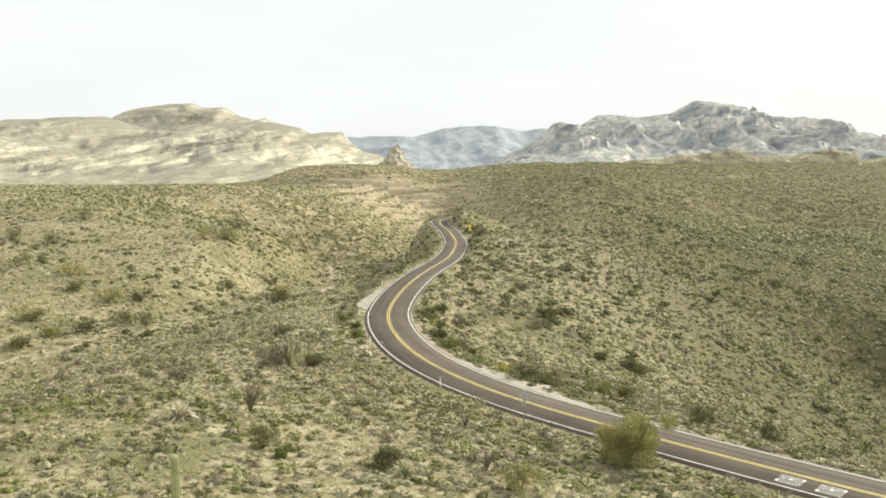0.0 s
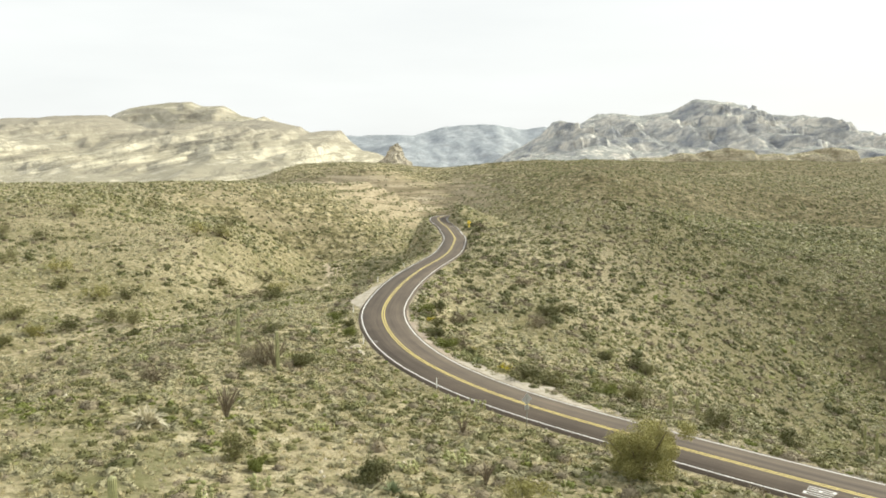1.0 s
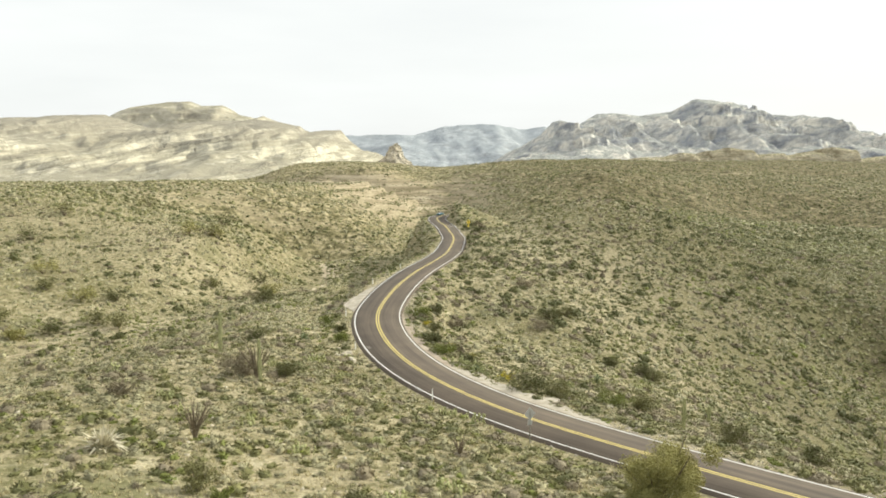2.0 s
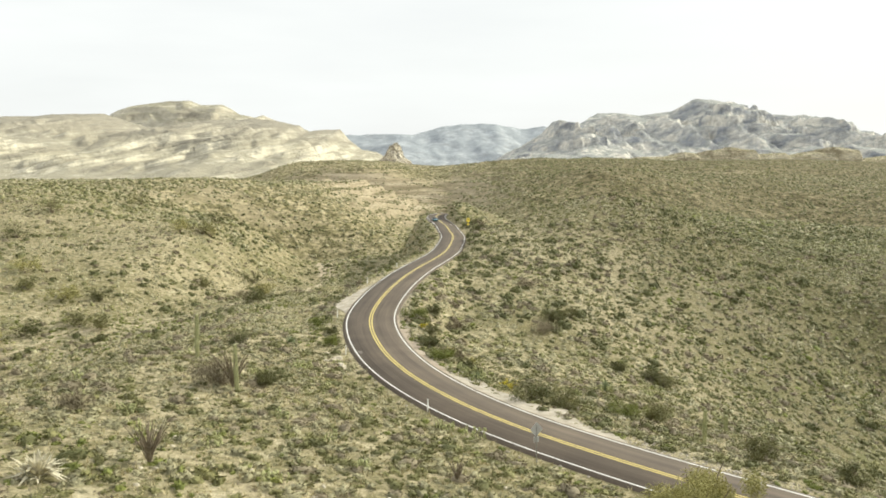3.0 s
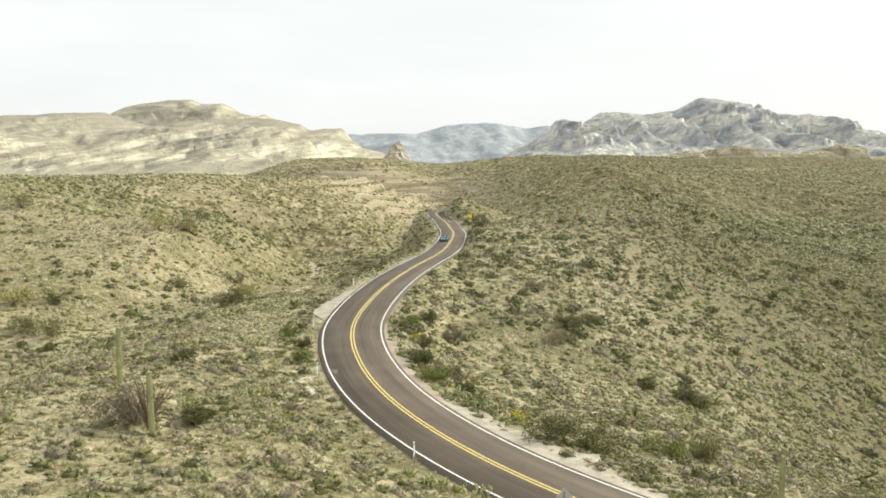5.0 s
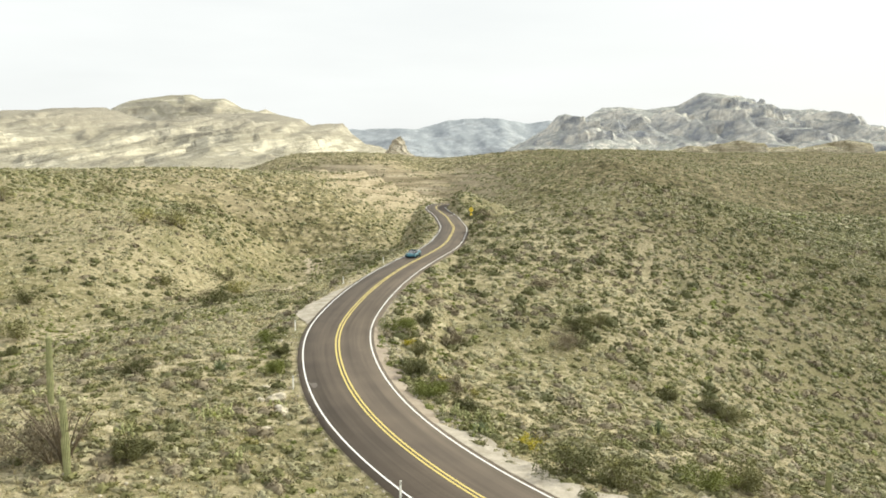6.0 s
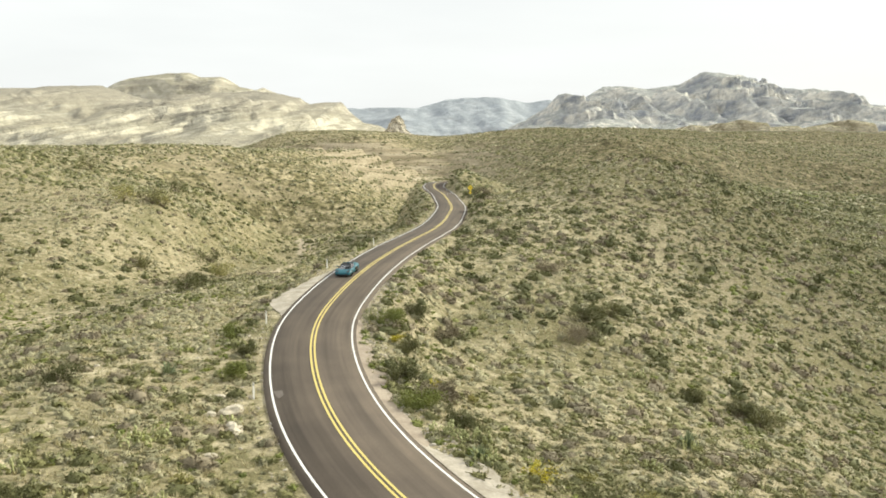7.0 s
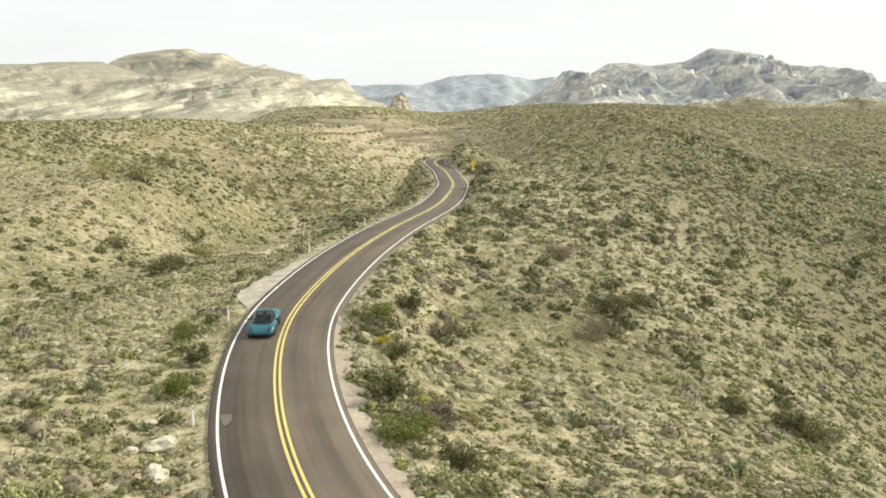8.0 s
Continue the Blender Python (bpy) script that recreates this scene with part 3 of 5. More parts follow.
mountain("cliff_band", "low pale yellowish cliff band below the crags", [
    (370, 20), (412, 34), (418, 52), (505, 55), (512, 60), (540, 58), (546, 50), (566, 52), (572, 63), (604, 62), (612, 70), (665, 68), (672, 58), (730, 60), (736, 54),
    (800, 60), (828, 54), (834, 70), (884, 68), (890, 44), (960, 54), (1300, 54)], 1720, 46, 500, 20, M_CLIFF, 22, 15.0, 620, 80, 9, 7, 0.02, 3.2, 1.6)


def rock_spire():
    bm = bmesh.new()
    bmesh.ops.create_icosphere(bm, subdivisions=5, radius=1.0)
    for v in bm.verts:
        p = v.co.copy()
        n1 = noise.fractal(p * 2.2, 0.8, 2.0, 5)
        col = noise.fractal(Vector((p.x * 5, p.y * 5, p.z * 0.9)), 0.9, 2.1, 4)
        w = 1 - 0.72 * max(0, p.z) ** 0.8 - 0.10 * p.z
        v.co = Vector((p.x * 68 * w + n1 * 14 + p.z * 8, p.y * 60 * w + n1 * 12, p.z * 88 + 24 + col * 11))
    me = bpy.data.meshes.new("rock_spire")
    bm.to_mesh(me)
    bm.free()
    me.materials.append(M_SPIRE)
    ob = tagged(new("rock_spire", me), "brown weathered rock spire at the end of the ridge", "rock spire", kind="structure")
    ob.location = (-168, 2780, 2)


rock_spire()


# ---------------------------------------------------------------- low plant cover
def leaf_clump(rng, leaves, leaf, flat=0.75, up=0.35):
    """A rounded clump of single leaves round a twiggy core, about one metre in radius."""
    d = rng.normal(size=(leaves, 3))
    d[:, 2] = np.abs(d[:, 2])
    d /= np.linalg.norm(d, axis=1)[:, None]
    lump = 1 + 0.28 * np.sin(d[:, 0] * 4 + rng.uniform(0, 6)) * np.sin(d[:, 1] * 4 + rng.uniform(0, 6))
    c = d * (rng.uniform(0.78, 1.1, leaves) * lump)[:, None]
    c[:, 2] = c[:, 2] * flat
    a = rng.normal(size=(leaves, 3)) + d * up
    a[:, 2] += up
    a /= np.linalg.norm(a, axis=1)[:, None]
    b = np.cross(a, rng.normal(size=(leaves, 3)))
    b /= np.linalg.norm(b, axis=1)[:, None]
    sz = leaf * rng.uniform(0.6, 1.3, leaves)[:, None]
    v = np.stack([c + a * sz, c - a * sz * 0.5 + b * sz * 0.7, c - a * sz * 0.5 - b * sz * 0.7], 1).reshape(-1, 3)
    f = np.arange(leaves * 3).reshape(-1, 3)
    ang = np.linspace(0, 2 * math.pi, 7)[:-1]
    r = rng.uniform(0.78, 1.05, 6)
    ring = np.stack([np.cos(ang) * r, np.sin(ang) * r, np.full(6, -0.08)], 1)
    mid = np.stack([np.cos(ang + 0.4) * r * 0.8, np.sin(ang + 0.4) * r * 0.8, rng.uniform(0.45, 0.7, 6) * flat], 1)
    k = len(v)
    v = np.concatenate([v, ring, mid, [[0, 0, 0.92 * flat]]])
    fs = []
    for i in range(6):
        j = (i + 1) % 6
        fs += [(k + i, k + j, k + 6 + i), (k + j, k + 6 + j, k + 6 + i), (k + 6 + i, k + 6 + j, k + 12)]
    return v, np.concatenate([f, np.array(fs)])


def soft_clump(rng, sides, rings, sprigs, flat=0.7):
    """A low uneven mound of fine foliage with thin sprigs standing out of it."""
    v, f = [], []
    for k in range(rings):
        e = 0.5 * math.pi * k / rings
        ang = 2 * math.pi * (np.arange(sides) + 0.5 * (k % 2)) / sides
        r = math.cos(e) * rng.uniform(0.45, 1.10, sides)
        v.append(np.stack([np.cos(ang) * r, np.sin(ang) * r, flat * math.sin(e) * rng.uniform(0.5, 1.2, sides) - 0.1 * (k == 0)], 1))
    v = np.concatenate(v + [np.array([[rng.uniform(-0.2, 0.2), rng.uniform(-0.2, 0.2), flat * rng.uniform(0.85, 1.05)]])])
    for k in range(rings - 1):
        for i in range(sides):
            j = (i + 1) % sides
            a, b = k * sides, (k + 1) * sides
            f += [(a + i, a + j, b + i), (a + j, b + j, b + i)]
    a = (rings - 1) * sides
    f += [(a + i, a + (i + 1) % sides, len(v) - 1) for i in range(sides)]
    d = rng.normal(size=(sprigs, 3))
    d[:, 2] = np.abs(d[:, 2]) + 0.25
    d /= np.linalg.norm(d, axis=1)[:, None]
    w = np.cross(d, rng.normal(size=(sprigs, 3)))
    w *= 0.17 / np.linalg.norm(w, axis=1)[:, None]
    sc = np.array([1, 1, flat])
    tip = d * rng.uniform(1.0, 1.5, sprigs)[:, None] * sc
    tri = np.stack([d * 0.7 * sc + w, d * 0.7 * sc - w, tip], 1).reshape(-1, 3)
    f = np.concatenate([np.array(f), np.arange(sprigs * 3).reshape(-1, 3) + len(v)])
    return np.concatenate([v, tri]), f


def grass_tuft(rng, blades):
    """Thin blades leaning out of one root."""
    a = rng.uniform(0, 2 * math.pi, blades)
    lean = rng.uniform(0.15, 0.8, blades)
    h = rng.uniform(0.6, 1.1, blades)
    tip = np.stack([np.cos(a) * lean, np.sin(a) * lean, h], 1)
    root = np.stack([np.cos(a), np.sin(a), a * 0], 1) * rng.uniform(0, 0.3, blades)[:, None]
    w = np.stack([-np.sin(a), np.cos(a), a * 0], 1) * 0.09
    v = np.stack([root + w, root - w, tip], 1).reshape(-1, 3)
    return v, np.arange(blades * 3).reshape(-1, 3)


def pebble(rng):
    """A small angular stone."""
    ang = np.linspace(0, 2 * math.pi, 6)[:-1]
    r = rng.uniform(0.7, 1.1, 5)
    lo = np.stack([np.cos(ang) * r, np.sin(ang) * r, np.full(5, -0.2)], 1)
    hi = np.stack([np.cos(ang + 0.3) * r * 0.7, np.sin(ang + 0.3) * r * 0.7, rng.uniform(0.35, 0.6, 5)], 1)
    v = np.concatenate([lo, hi, [[0, 0, 0.62]]])
    f = []
    for i in range(5):
        j = (i + 1) % 5
        f += [(i, j, 5 + i), (j, 5 + j, 5 + i), (5 + i, 5 + j, 10)]
    return v, np.array(f)


def spots(rng, count, y0, y1, keep, clear=4.1, spread=0.60, near=2.0):
    """Random places on the open ground, thinned by keep(x, y) and kept off the road."""
    n = count * 3
    y = rng.uniform(y0 ** near, y1 ** near, n) ** (1 / near)
    x = rng.uniform(-1, 1, n) * (spread * y + 8)
    gap, _, side = road_gap(x, y)
    gravel = (side > 0) & (y > 74) & (y < 108) & (gap < 4.6) | (side < 0) & (y > 126) & (y < 150) & (gap < 5.4)
    ok = ~gravel & (gap > clear + rng.uniform(0, 0.6, n)) & (rng.uniform(0, 1, n) < keep(x, y))
    return x[ok][:count], y[ok][:count]


def strew(name, label, category, material, protos, x, y, size, rng, squash=(0.6, 1.15), sink=0.04):
    """One cover of many like plants or stones, each turned and sized by chance."""
    z = height(x, y)
    pick = rng.integers(0, len(protos), len(x))
    turn = rng.uniform(0, 2 * math.pi, len(x))
    tall = size * rng.uniform(*squash, len(x))
    vs, fs, k = [], [], 0
    for i, (v, f) in enumerate(protos):
        m = pick == i
        n = int(m.sum())
        if not n:
            continue
        c, s_ = np.cos(turn[m])[:, None], np.sin(turn[m])[:, None]
        long = rng.uniform(0.65, 1.55, (n, 1))
        X = (v[:, 0] * long * c - v[:, 1] / long ** 0.5 * s_) * size[m][:, None] + x[m][:, None]
        Y = (v[:, 0] * long * s_ + v[:, 1] / long ** 0.5 * c) * size[m][:, None] + y[m][:, None]
        Z = v[:, 2] * tall[m][:, None] + (z[m] - sink * size[m])[:, None]
        vs.append(np.stack([X, Y, Z], -1).reshape(-1, 3))
        fs.append((f[None] + (np.arange(n) * len(v))[:, None, None]).reshape(-1, 3) + k)
        k += n * len(v)
    me = smooth_all(fast_mesh(name, np.concatenate(vs), np.concatenate(fs), material))
    return tagged(new(name, me), label, category, kind="stuff")


def right_side(x, y):
    """1 on the slopes beyond the road's right edge, 0 left of it."""
    line = np.interp(y, LINE_P[::20, 1], LINE_P[::20, 0], left=132, right=40)
    return step(-4, 8, x - line)


def patchy(base, gain, size, seed, right=1.0, bank=1.0):
    """How thick a plant grows: in patches, more or less right of the road and on the open bank past the wash, little on the bank's foot."""
    def keep(x, y):
        p = base + gain * (fbm(x / size, y / size, 3, seed) - 0.5) * 2
        far = past_wash(x, y)
        foot = 1 - 0.7 * step(-3, 0, far) * (1 - step(3, 11, far)) * (y > 118) * (y < 300)
        p = p * foot * (1 + (bank - 1) * step(0, 9, far) * (1 - step(330, 420, y)))
        return np.clip(p, 0.02, 1) * np.maximum(0.3, 1 + (right - 1) * right_side(x, y) * (1 + 1.1 * step(30, 110, x)))
    return keep


def plant_cover():
    rng = np.random.default_rng(5)
    near_sage = [soft_clump(rng, 8, 3, 20) for _ in range(12)]
    mid_sage = [soft_clump(rng, 7, 2, 8) for _ in range(12)]
    near_dark = [leaf_clump(rng, 110, 0.18, 0.9) for _ in range(8)]
    mid_dark = [leaf_clump(rng, 50, 0.28, 0.9) for _ in range(8)]
    far_bush = [soft_clump(rng, 5, 2, 0) for _ in range(12)]
    tufts = [grass_tuft(rng, 8) for _ in range(10)]
    stones = [pebble(rng) for _ in range(8)]

    def lay(name, label, cat, mat, protos, n, y0, y1, keep, lo, hi, power=1.6, **kw):
        x, y = spots(rng, n, y0, y1, keep, **kw)
        size = lo + (hi - lo) * rng.uniform(0, 1, len(x)) ** power
        strew(name, label, cat, mat, protos, x, y, size, rng)

    def verge(x, y):
        """The watered strip beside the road's right edge and a few damp hollows."""
        gap, _, side = road_gap(x, y)
        a = np.where(side > 0, 1.0, 0.8) * (1 - step(7, 16, gap)) * step(0.34, 0.5, fbm(x / 6, y / 6, 3, 70.0)) * (0.4 + 0.6 * step(85, 105, y))
        b = step(0.60, 0.70, fbm(x / 16, y / 16, 3, 71.0)) * 0.7
        return np.maximum(a, b)

    sage, olive, dark = "low grey-green sage scrub over the desert slopes", "low olive green scrub between the sage", "dark green rounded shrubs on the slopes"
    lay("sage_scrub", sage, "scrub", M_SAGE, near_sage, 9000, 30, 118, patchy(0.62, 0.6, 9, 3.0, 0.8), 0.12, 0.58, 2.0)
    lay("sage_scrub", sage, "scrub", M_SAGE, mid_sage, 20000, 118, 290, patchy(0.55, 0.5, 16, 4.0, 0.8, 0.55), 0.22, 0.72)
    lay("olive_scrub", olive, "scrub", M_OLIVE, near_sage, 5800, 30, 118, patchy(0.42, 0.8, 7, 13.0, 2.2), 0.14, 0.60, 1.8)
    lay("olive_scrub", olive, "scrub", M_OLIVE, mid_sage, 18000, 118, 300, patchy(0.42, 0.6, 14, 14.0, 1.6, 0.6), 0.22, 0.74)
    lay("dark_shrubs", dark, "shrubs", M_DARK, near_dark, 340, 36, 118, patchy(0.35, 1.0, 12, 23.0, 2.6), 0.30, 0.75)
    lay("dark_shrubs", dark, "shrubs", M_DARK, mid_dark, 2000, 118, 330, patchy(0.3, 1.0, 25, 24.0, 1.7), 0.40, 1.15)
    def shady(x, y):
        """The slopes that fall away on the right, grown over with dark low scrub."""
        return step(18, 60, x) * (0.35 + 0.65 * step(0.40, 0.58, fbm(x / 13, y / 13, 3, 81.0)))

    def meadow(x, y):
        """A damp fold behind the right-hand rise and patches below it."""
        a = np.exp(-((x - 118) / 34) ** 2 / 2 - ((y - 330) / 45) ** 2 / 2)
        b = np.exp(-((x - 62) / 12) ** 2 / 2 - ((y - 178) / 14) ** 2 / 2)
        return (a + b) * step(0.42, 0.55, fbm(x / 14, y / 14, 3, 83.0))

    lay("dark_low_scrub", "dark brown-green low scrub on the shaded slopes", "scrub", M_DARK, mid_sage, 16000, 90, 340, shady, 0.2, 0.7, spread=0.62)
    lay("meadow_herbs", "yellow-green herbs in a damp fold of the hills", "herbs", M_GREEN, far_bush, 3500, 120, 430, meadow, 0.3, 1.1, near=1.2)
    lay("green_herbs", "fresh green herbs in a damp patch of the slope", "herbs", M_GREEN, near_sage, 1800, 51, 67,
        lambda x, y: np.exp(-((x + 32) / 5) ** 2 / 2 - ((y - 58.6) / 2.2) ** 2 / 2), 0.12, 0.36, spread=0.66)
    lay("dry_bushes", "grey-brown leafless desert bushes", "bushes", M_TWIG, near_dark, 620, 34, 118, patchy(0.45, 0.8, 15, 33.0, 2.2), 0.25, 0.8)
    lay("dry_bushes", "grey-brown leafless desert bushes", "bushes", M_TWIG, mid_dark, 1300, 118, 265, patchy(0.4, 0.8, 15, 34.0, 1.7), 0.4, 0.9)
    lay("green_herbs", "fresh green herbs in damp patches and along the verge", "herbs", M_GREEN, near_sage, 4600, 34, 180, verge, 0.16, 0.5, clear=3.7)
    tiny = [soft_clump(rng, 5, 1, 5) for _ in range(8)]
    lay("small_herbs", "small dark herbs between the scrub", "herbs", M_OLIVE, tiny, 9000, 30, 150, patchy(0.55, 0.6, 5, 73.0), 0.07, 0.20, clear=3.7)
    lay("small_dry_herbs", "small grey-brown dry herbs between the scrub", "herbs", M_TWIG, tiny, 9000, 30, 170, patchy(0.55, 0.6, 5, 74.0), 0.07, 0.22, clear=3.7)
    lay("dry_grass", "straw-coloured dry grass tufts", "grass", M_STRAW, tufts, 34000, 30, 150, patchy(0.65, 0.6, 11, 43.0, 0.6), 0.13, 0.40, clear=3.7)
    lay("dry_grass", "straw-coloured dry grass tufts", "grass", M_STRAW, tufts, 16000, 140, 330, patchy(0.6, 0.6, 18, 44.0, 0.45), 0.3, 0.6)
    lay("ground_stones", "pale loose stones on the desert floor", "stones", M_STONE, stones, 4200, 30, 200, patchy(0.45, 1.0, 10, 53.0, 0.5), 0.05, 0.24, 2.5, clear=3.8)
    for mat, n, sd, label, right in ((M_SAGE, 20000, 60, "pale", 0.5), (M_DARK, 27000, 61, "dark", 1.8), (M_OLIVE, 24000, 62, "olive", 1.2)):
        lay(label + "_far_scrub", label + " scrub dotted over the far slopes", "scrub", mat, far_bush, n, 262, 1050,
            patchy(0.6, 0.7, 40, float(sd), right, 0.7), 0.35, 1.4, 1.7, clear=4.4, near=0.5)


plant_cover()


def shoulders():
    """Pale gravel beside the bend, with loose stones."""
    rng = np.random.default_rng(8)
    wide = [("gravel_shoulder", "strip of pale loose gravel beside the road's inner bend", 0.0, 3.55, 92.0, 0.3, 2.7, 27, 54),
            ("gravel_shoulder", "narrow strip of bare dirt beside the road", 0.0, 3.5, 92.0, 0.3, 1.4, 51, 84),
            ("gravel_shoulder", "pale gravel pull-off beside the outer bend", 92.0, -3.55, 88.0, -0.3, -3.0, 85, 108)]
    for name, label, _, edge, _, lo, hi, s0, s1 in wide:
        s = np.linspace(s0, s1, 220)
        q = (s - s0) / (s1 - s0)
        w = np.clip(np.sin(np.pi * q), 0, 1) ** 0.55 if edge > 0 else np.clip(4.2 * q, 0, 1) * np.clip(1 - q, 0, 1) ** 0.8
        rows = []
        for k in range(7):
            o = [edge + (lo * 0.2 + (hi - lo) * wi * k / 6 * (0.25 + 1.5 * float(fbm(np.array([si / 2.6]), np.array([0.3]), 4, 4.0 + edge)[0]))) for si, wi in zip(s, w)]
            pts = [on_road(si, oi)[0] for si, oi in zip(s, o)]
            rows.append([(p.x, p.y, (p.z - 0.035 if k == 0 else max(p.z - 0.05 - 0.02 * k, ground_z(p.x, p.y) + 0.04))) for p in pts])
        v = np.array(rows)
        me = fast_mesh(name, v.reshape(-1, 3), grid_faces(7, len(s)), M_DIRT if "dirt" in label else M_GRAVEL)
        tagged(new(name, me), label, "gravel", kind="structure")
    n = 3600
    s = rng.uniform(-20, 110, n)
    o = np.where(rng.uniform(0, 1, n) < 0.88, 1, -1) * (3.7 + rng.uniform(0, 1, n) ** 1.5 * 2.2)
    p = [on_road(a, b)[0] for a, b in zip(s, o)]
    x, y = np.array([q.x for q in p]), np.array([q.y for q in p])
    strew("roadside_gravel", "loose pale stones along the road's edges", "gravel", M_GRAVEL, [pebble(rng) for _ in range(6)], x, y,
          0.05 + 0.13 * rng.uniform(0, 1, n) ** 2, rng)


shoulders()


def dry_wash():
    """A sandy stream bed, dry, winding along the hollow left of the road."""
    keys = np.array(WASH, float)
    t = np.linspace(0, len(keys) - 1, 260)
    cx, cy = np.interp(t, range(len(keys)), keys[:, 0]), np.interp(t, range(len(keys)), keys[:, 1])
    cx = cx + (fbm(t * 2.2, t * 0, 3, 91.0) - 0.5) * 7
    wid = (0.8 + 6.5 * fbm(t * 3, t * 0 + 4, 3, 92.0) ** 2) * (0.15 + 0.85 * step(165, 200, cy))
    rows = []
    for k in np.linspace(-1, 1, 7):
        x, y = cx + k * wid, cy + k * wid * 0.3
        rows.append(np.stack([x, y, height(x, y) + 0.10 - 0.16 * abs(k)], 1))
    v = np.array(rows)
    me = fast_mesh("dry_wash", v.reshape(-1, 3), grid_faces(7, len(t)), M_SAND)
    tagged(new("dry_wash", smooth_all(me)), "pale sandy bed of a dry desert wash", "dry wash", kind="structure")


dry_wash()


# ---------------------------------------------------------------- single plants
M_SAGUARO = grainy("saguaro_skin", (0.27, 0.285, 0.13), (0.44, 0.435, 0.23), 2.0, 0.7, 0, 0.4, 0.02)
M_PAD = leafy("prickly_pear_pads", (0.26, 0.29, 0.12), (0.48, 0.48, 0.25))
M_BARK = grainy("dry_bark", (0.14, 0.11, 0.075), (0.27, 0.22, 0.15), 5.0, 0.9, 0, 0.5, 0.02)
M_AGAVE = leafy("pale_agave_leaves", (0.54, 0.50, 0.37), (0.76, 0.71, 0.55))
M_YUCCA = leafy("yucca_leaves", (0.16, 0.20, 0.11), (0.34, 0.38, 0.22))
M_PALO = leafy("palo_verde_leaves", (0.24, 0.235, 0.08), (0.47, 0.43, 0.175))


def rest(ob, x, y, sink=0.05, turn=0.0):
    ob.matrix_basis = pose(x, y, ground_z(x, y) - sink, 0, 0, turn)
    return ob


def saguaro(x, y, tall, radius, seed, lean=0.0):
    rng = random.Random(seed)
    bm = bmesh.new()
    ribs, rings = 14, 16
    rows = []
    for i in range(rings + 5):
        t = i / rings
        if t <= 1:
            r, z = radius * (0.82 + 0.18 * math.sin(math.pi * min(1, t * 1.1))), tall * t * 0.965
        else:
            a = (i - rings) / 5 * math.pi / 2
            r, z = radius * 0.9 * math.cos(a), tall * 0.965 + radius * 0.9 * math.sin(a)
        rows.append([bm.verts.new((math.cos(b) * r * (1 if k % 2 else 0.84) + lean * z, math.sin(b) * r * (1 if k % 2 else 0.84), z))
                     for k in range(ribs * 2) for b in [math.pi * k / ribs + rng.uniform(-0.01, 0.01)]])
    for a, b in zip(rows, rows[1:]):
        for k in range(ribs * 2):
            j = (k + 1) % (ribs * 2)
            bm.faces.new((a[k], a[j], b[j], b[k]))
    bm.faces.new(rows[-1])
    me = bpy.data.meshes.new("saguaro_cactus")
    bm.to_mesh(me)
    bm.free()
    me.materials.append(M_SAGUARO)
    ob = tagged(new("saguaro_cactus", me), "tall ribbed green saguaro cactus column standing among scrub", "cactus", "saguaros on the slopes")
    return rest(ob, x, y, 0.1)


for k, (x, y, h, r, lean) in enumerate([(-11.55, 33.0, 4.6, 0.20, 0.0), (-23.1, 94.8, 4.6, 0.21, 0.01), (-15.9, 82.0, 4.0, 0.19, -0.02), (24.3, 86.8, 3.3, 0.19, 0.0),
                                        (71.2, 134.6, 4.3, 0.2, 0.01), (70.5, 129.6, 4.6, 0.24, -0.01), (35.6, 112.4, 2.2, 0.26, 0.0), (-11.95, 33.4, 2.6, 0.17, 0.0)]):
    saguaro(x, y, h, r, k, lean)


def ocotillo(x, y, tall, stems, seed, mat, label):
    rng = random.Random(seed)
    top = tagged(new("ocotillo"), label, "ocotillo", "ocotillos")
    for _ in range(stems):
        a, out = rng.uniform(0, 6.28), rng.uniform(0.12, 0.62)
        h = tall * rng.uniform(0.7, 1.05)
        pts = [(math.cos(a) * out * h * t ** 1.4 + rng.uniform(-.04, .04), math.sin(a) * out * h * t ** 1.4 + rng.uniform(-.04, .04), h * t) for t in (0, 0.25, 0.5, 0.75, 1)]
        bm = bmesh.new()
        tube(bm, pts, [0.045, 0.04, 0.035, 0.028, 0.015], 5)
        part("stem", bm, mat, top)
    return rest(top, x, y)


ocotillo(-15.1, 60.5, 2.4, 34, 1, M_BARK, "grey leafless ocotillo with spreading thorny stems")
ocotillo(-16.4, 82.8, 3.4, 30, 2, M_BARK, "grey-brown ocotillo clump beside a saguaro")
ocotillo(2.9, 51.1, 1.5, 18, 3, M_BARK, "small dry ocotillo in the scrub")
ocotillo(1.9, 64.1, 1.5, 16, 4, M_BARK, "small dry ocotillo in the scrub")


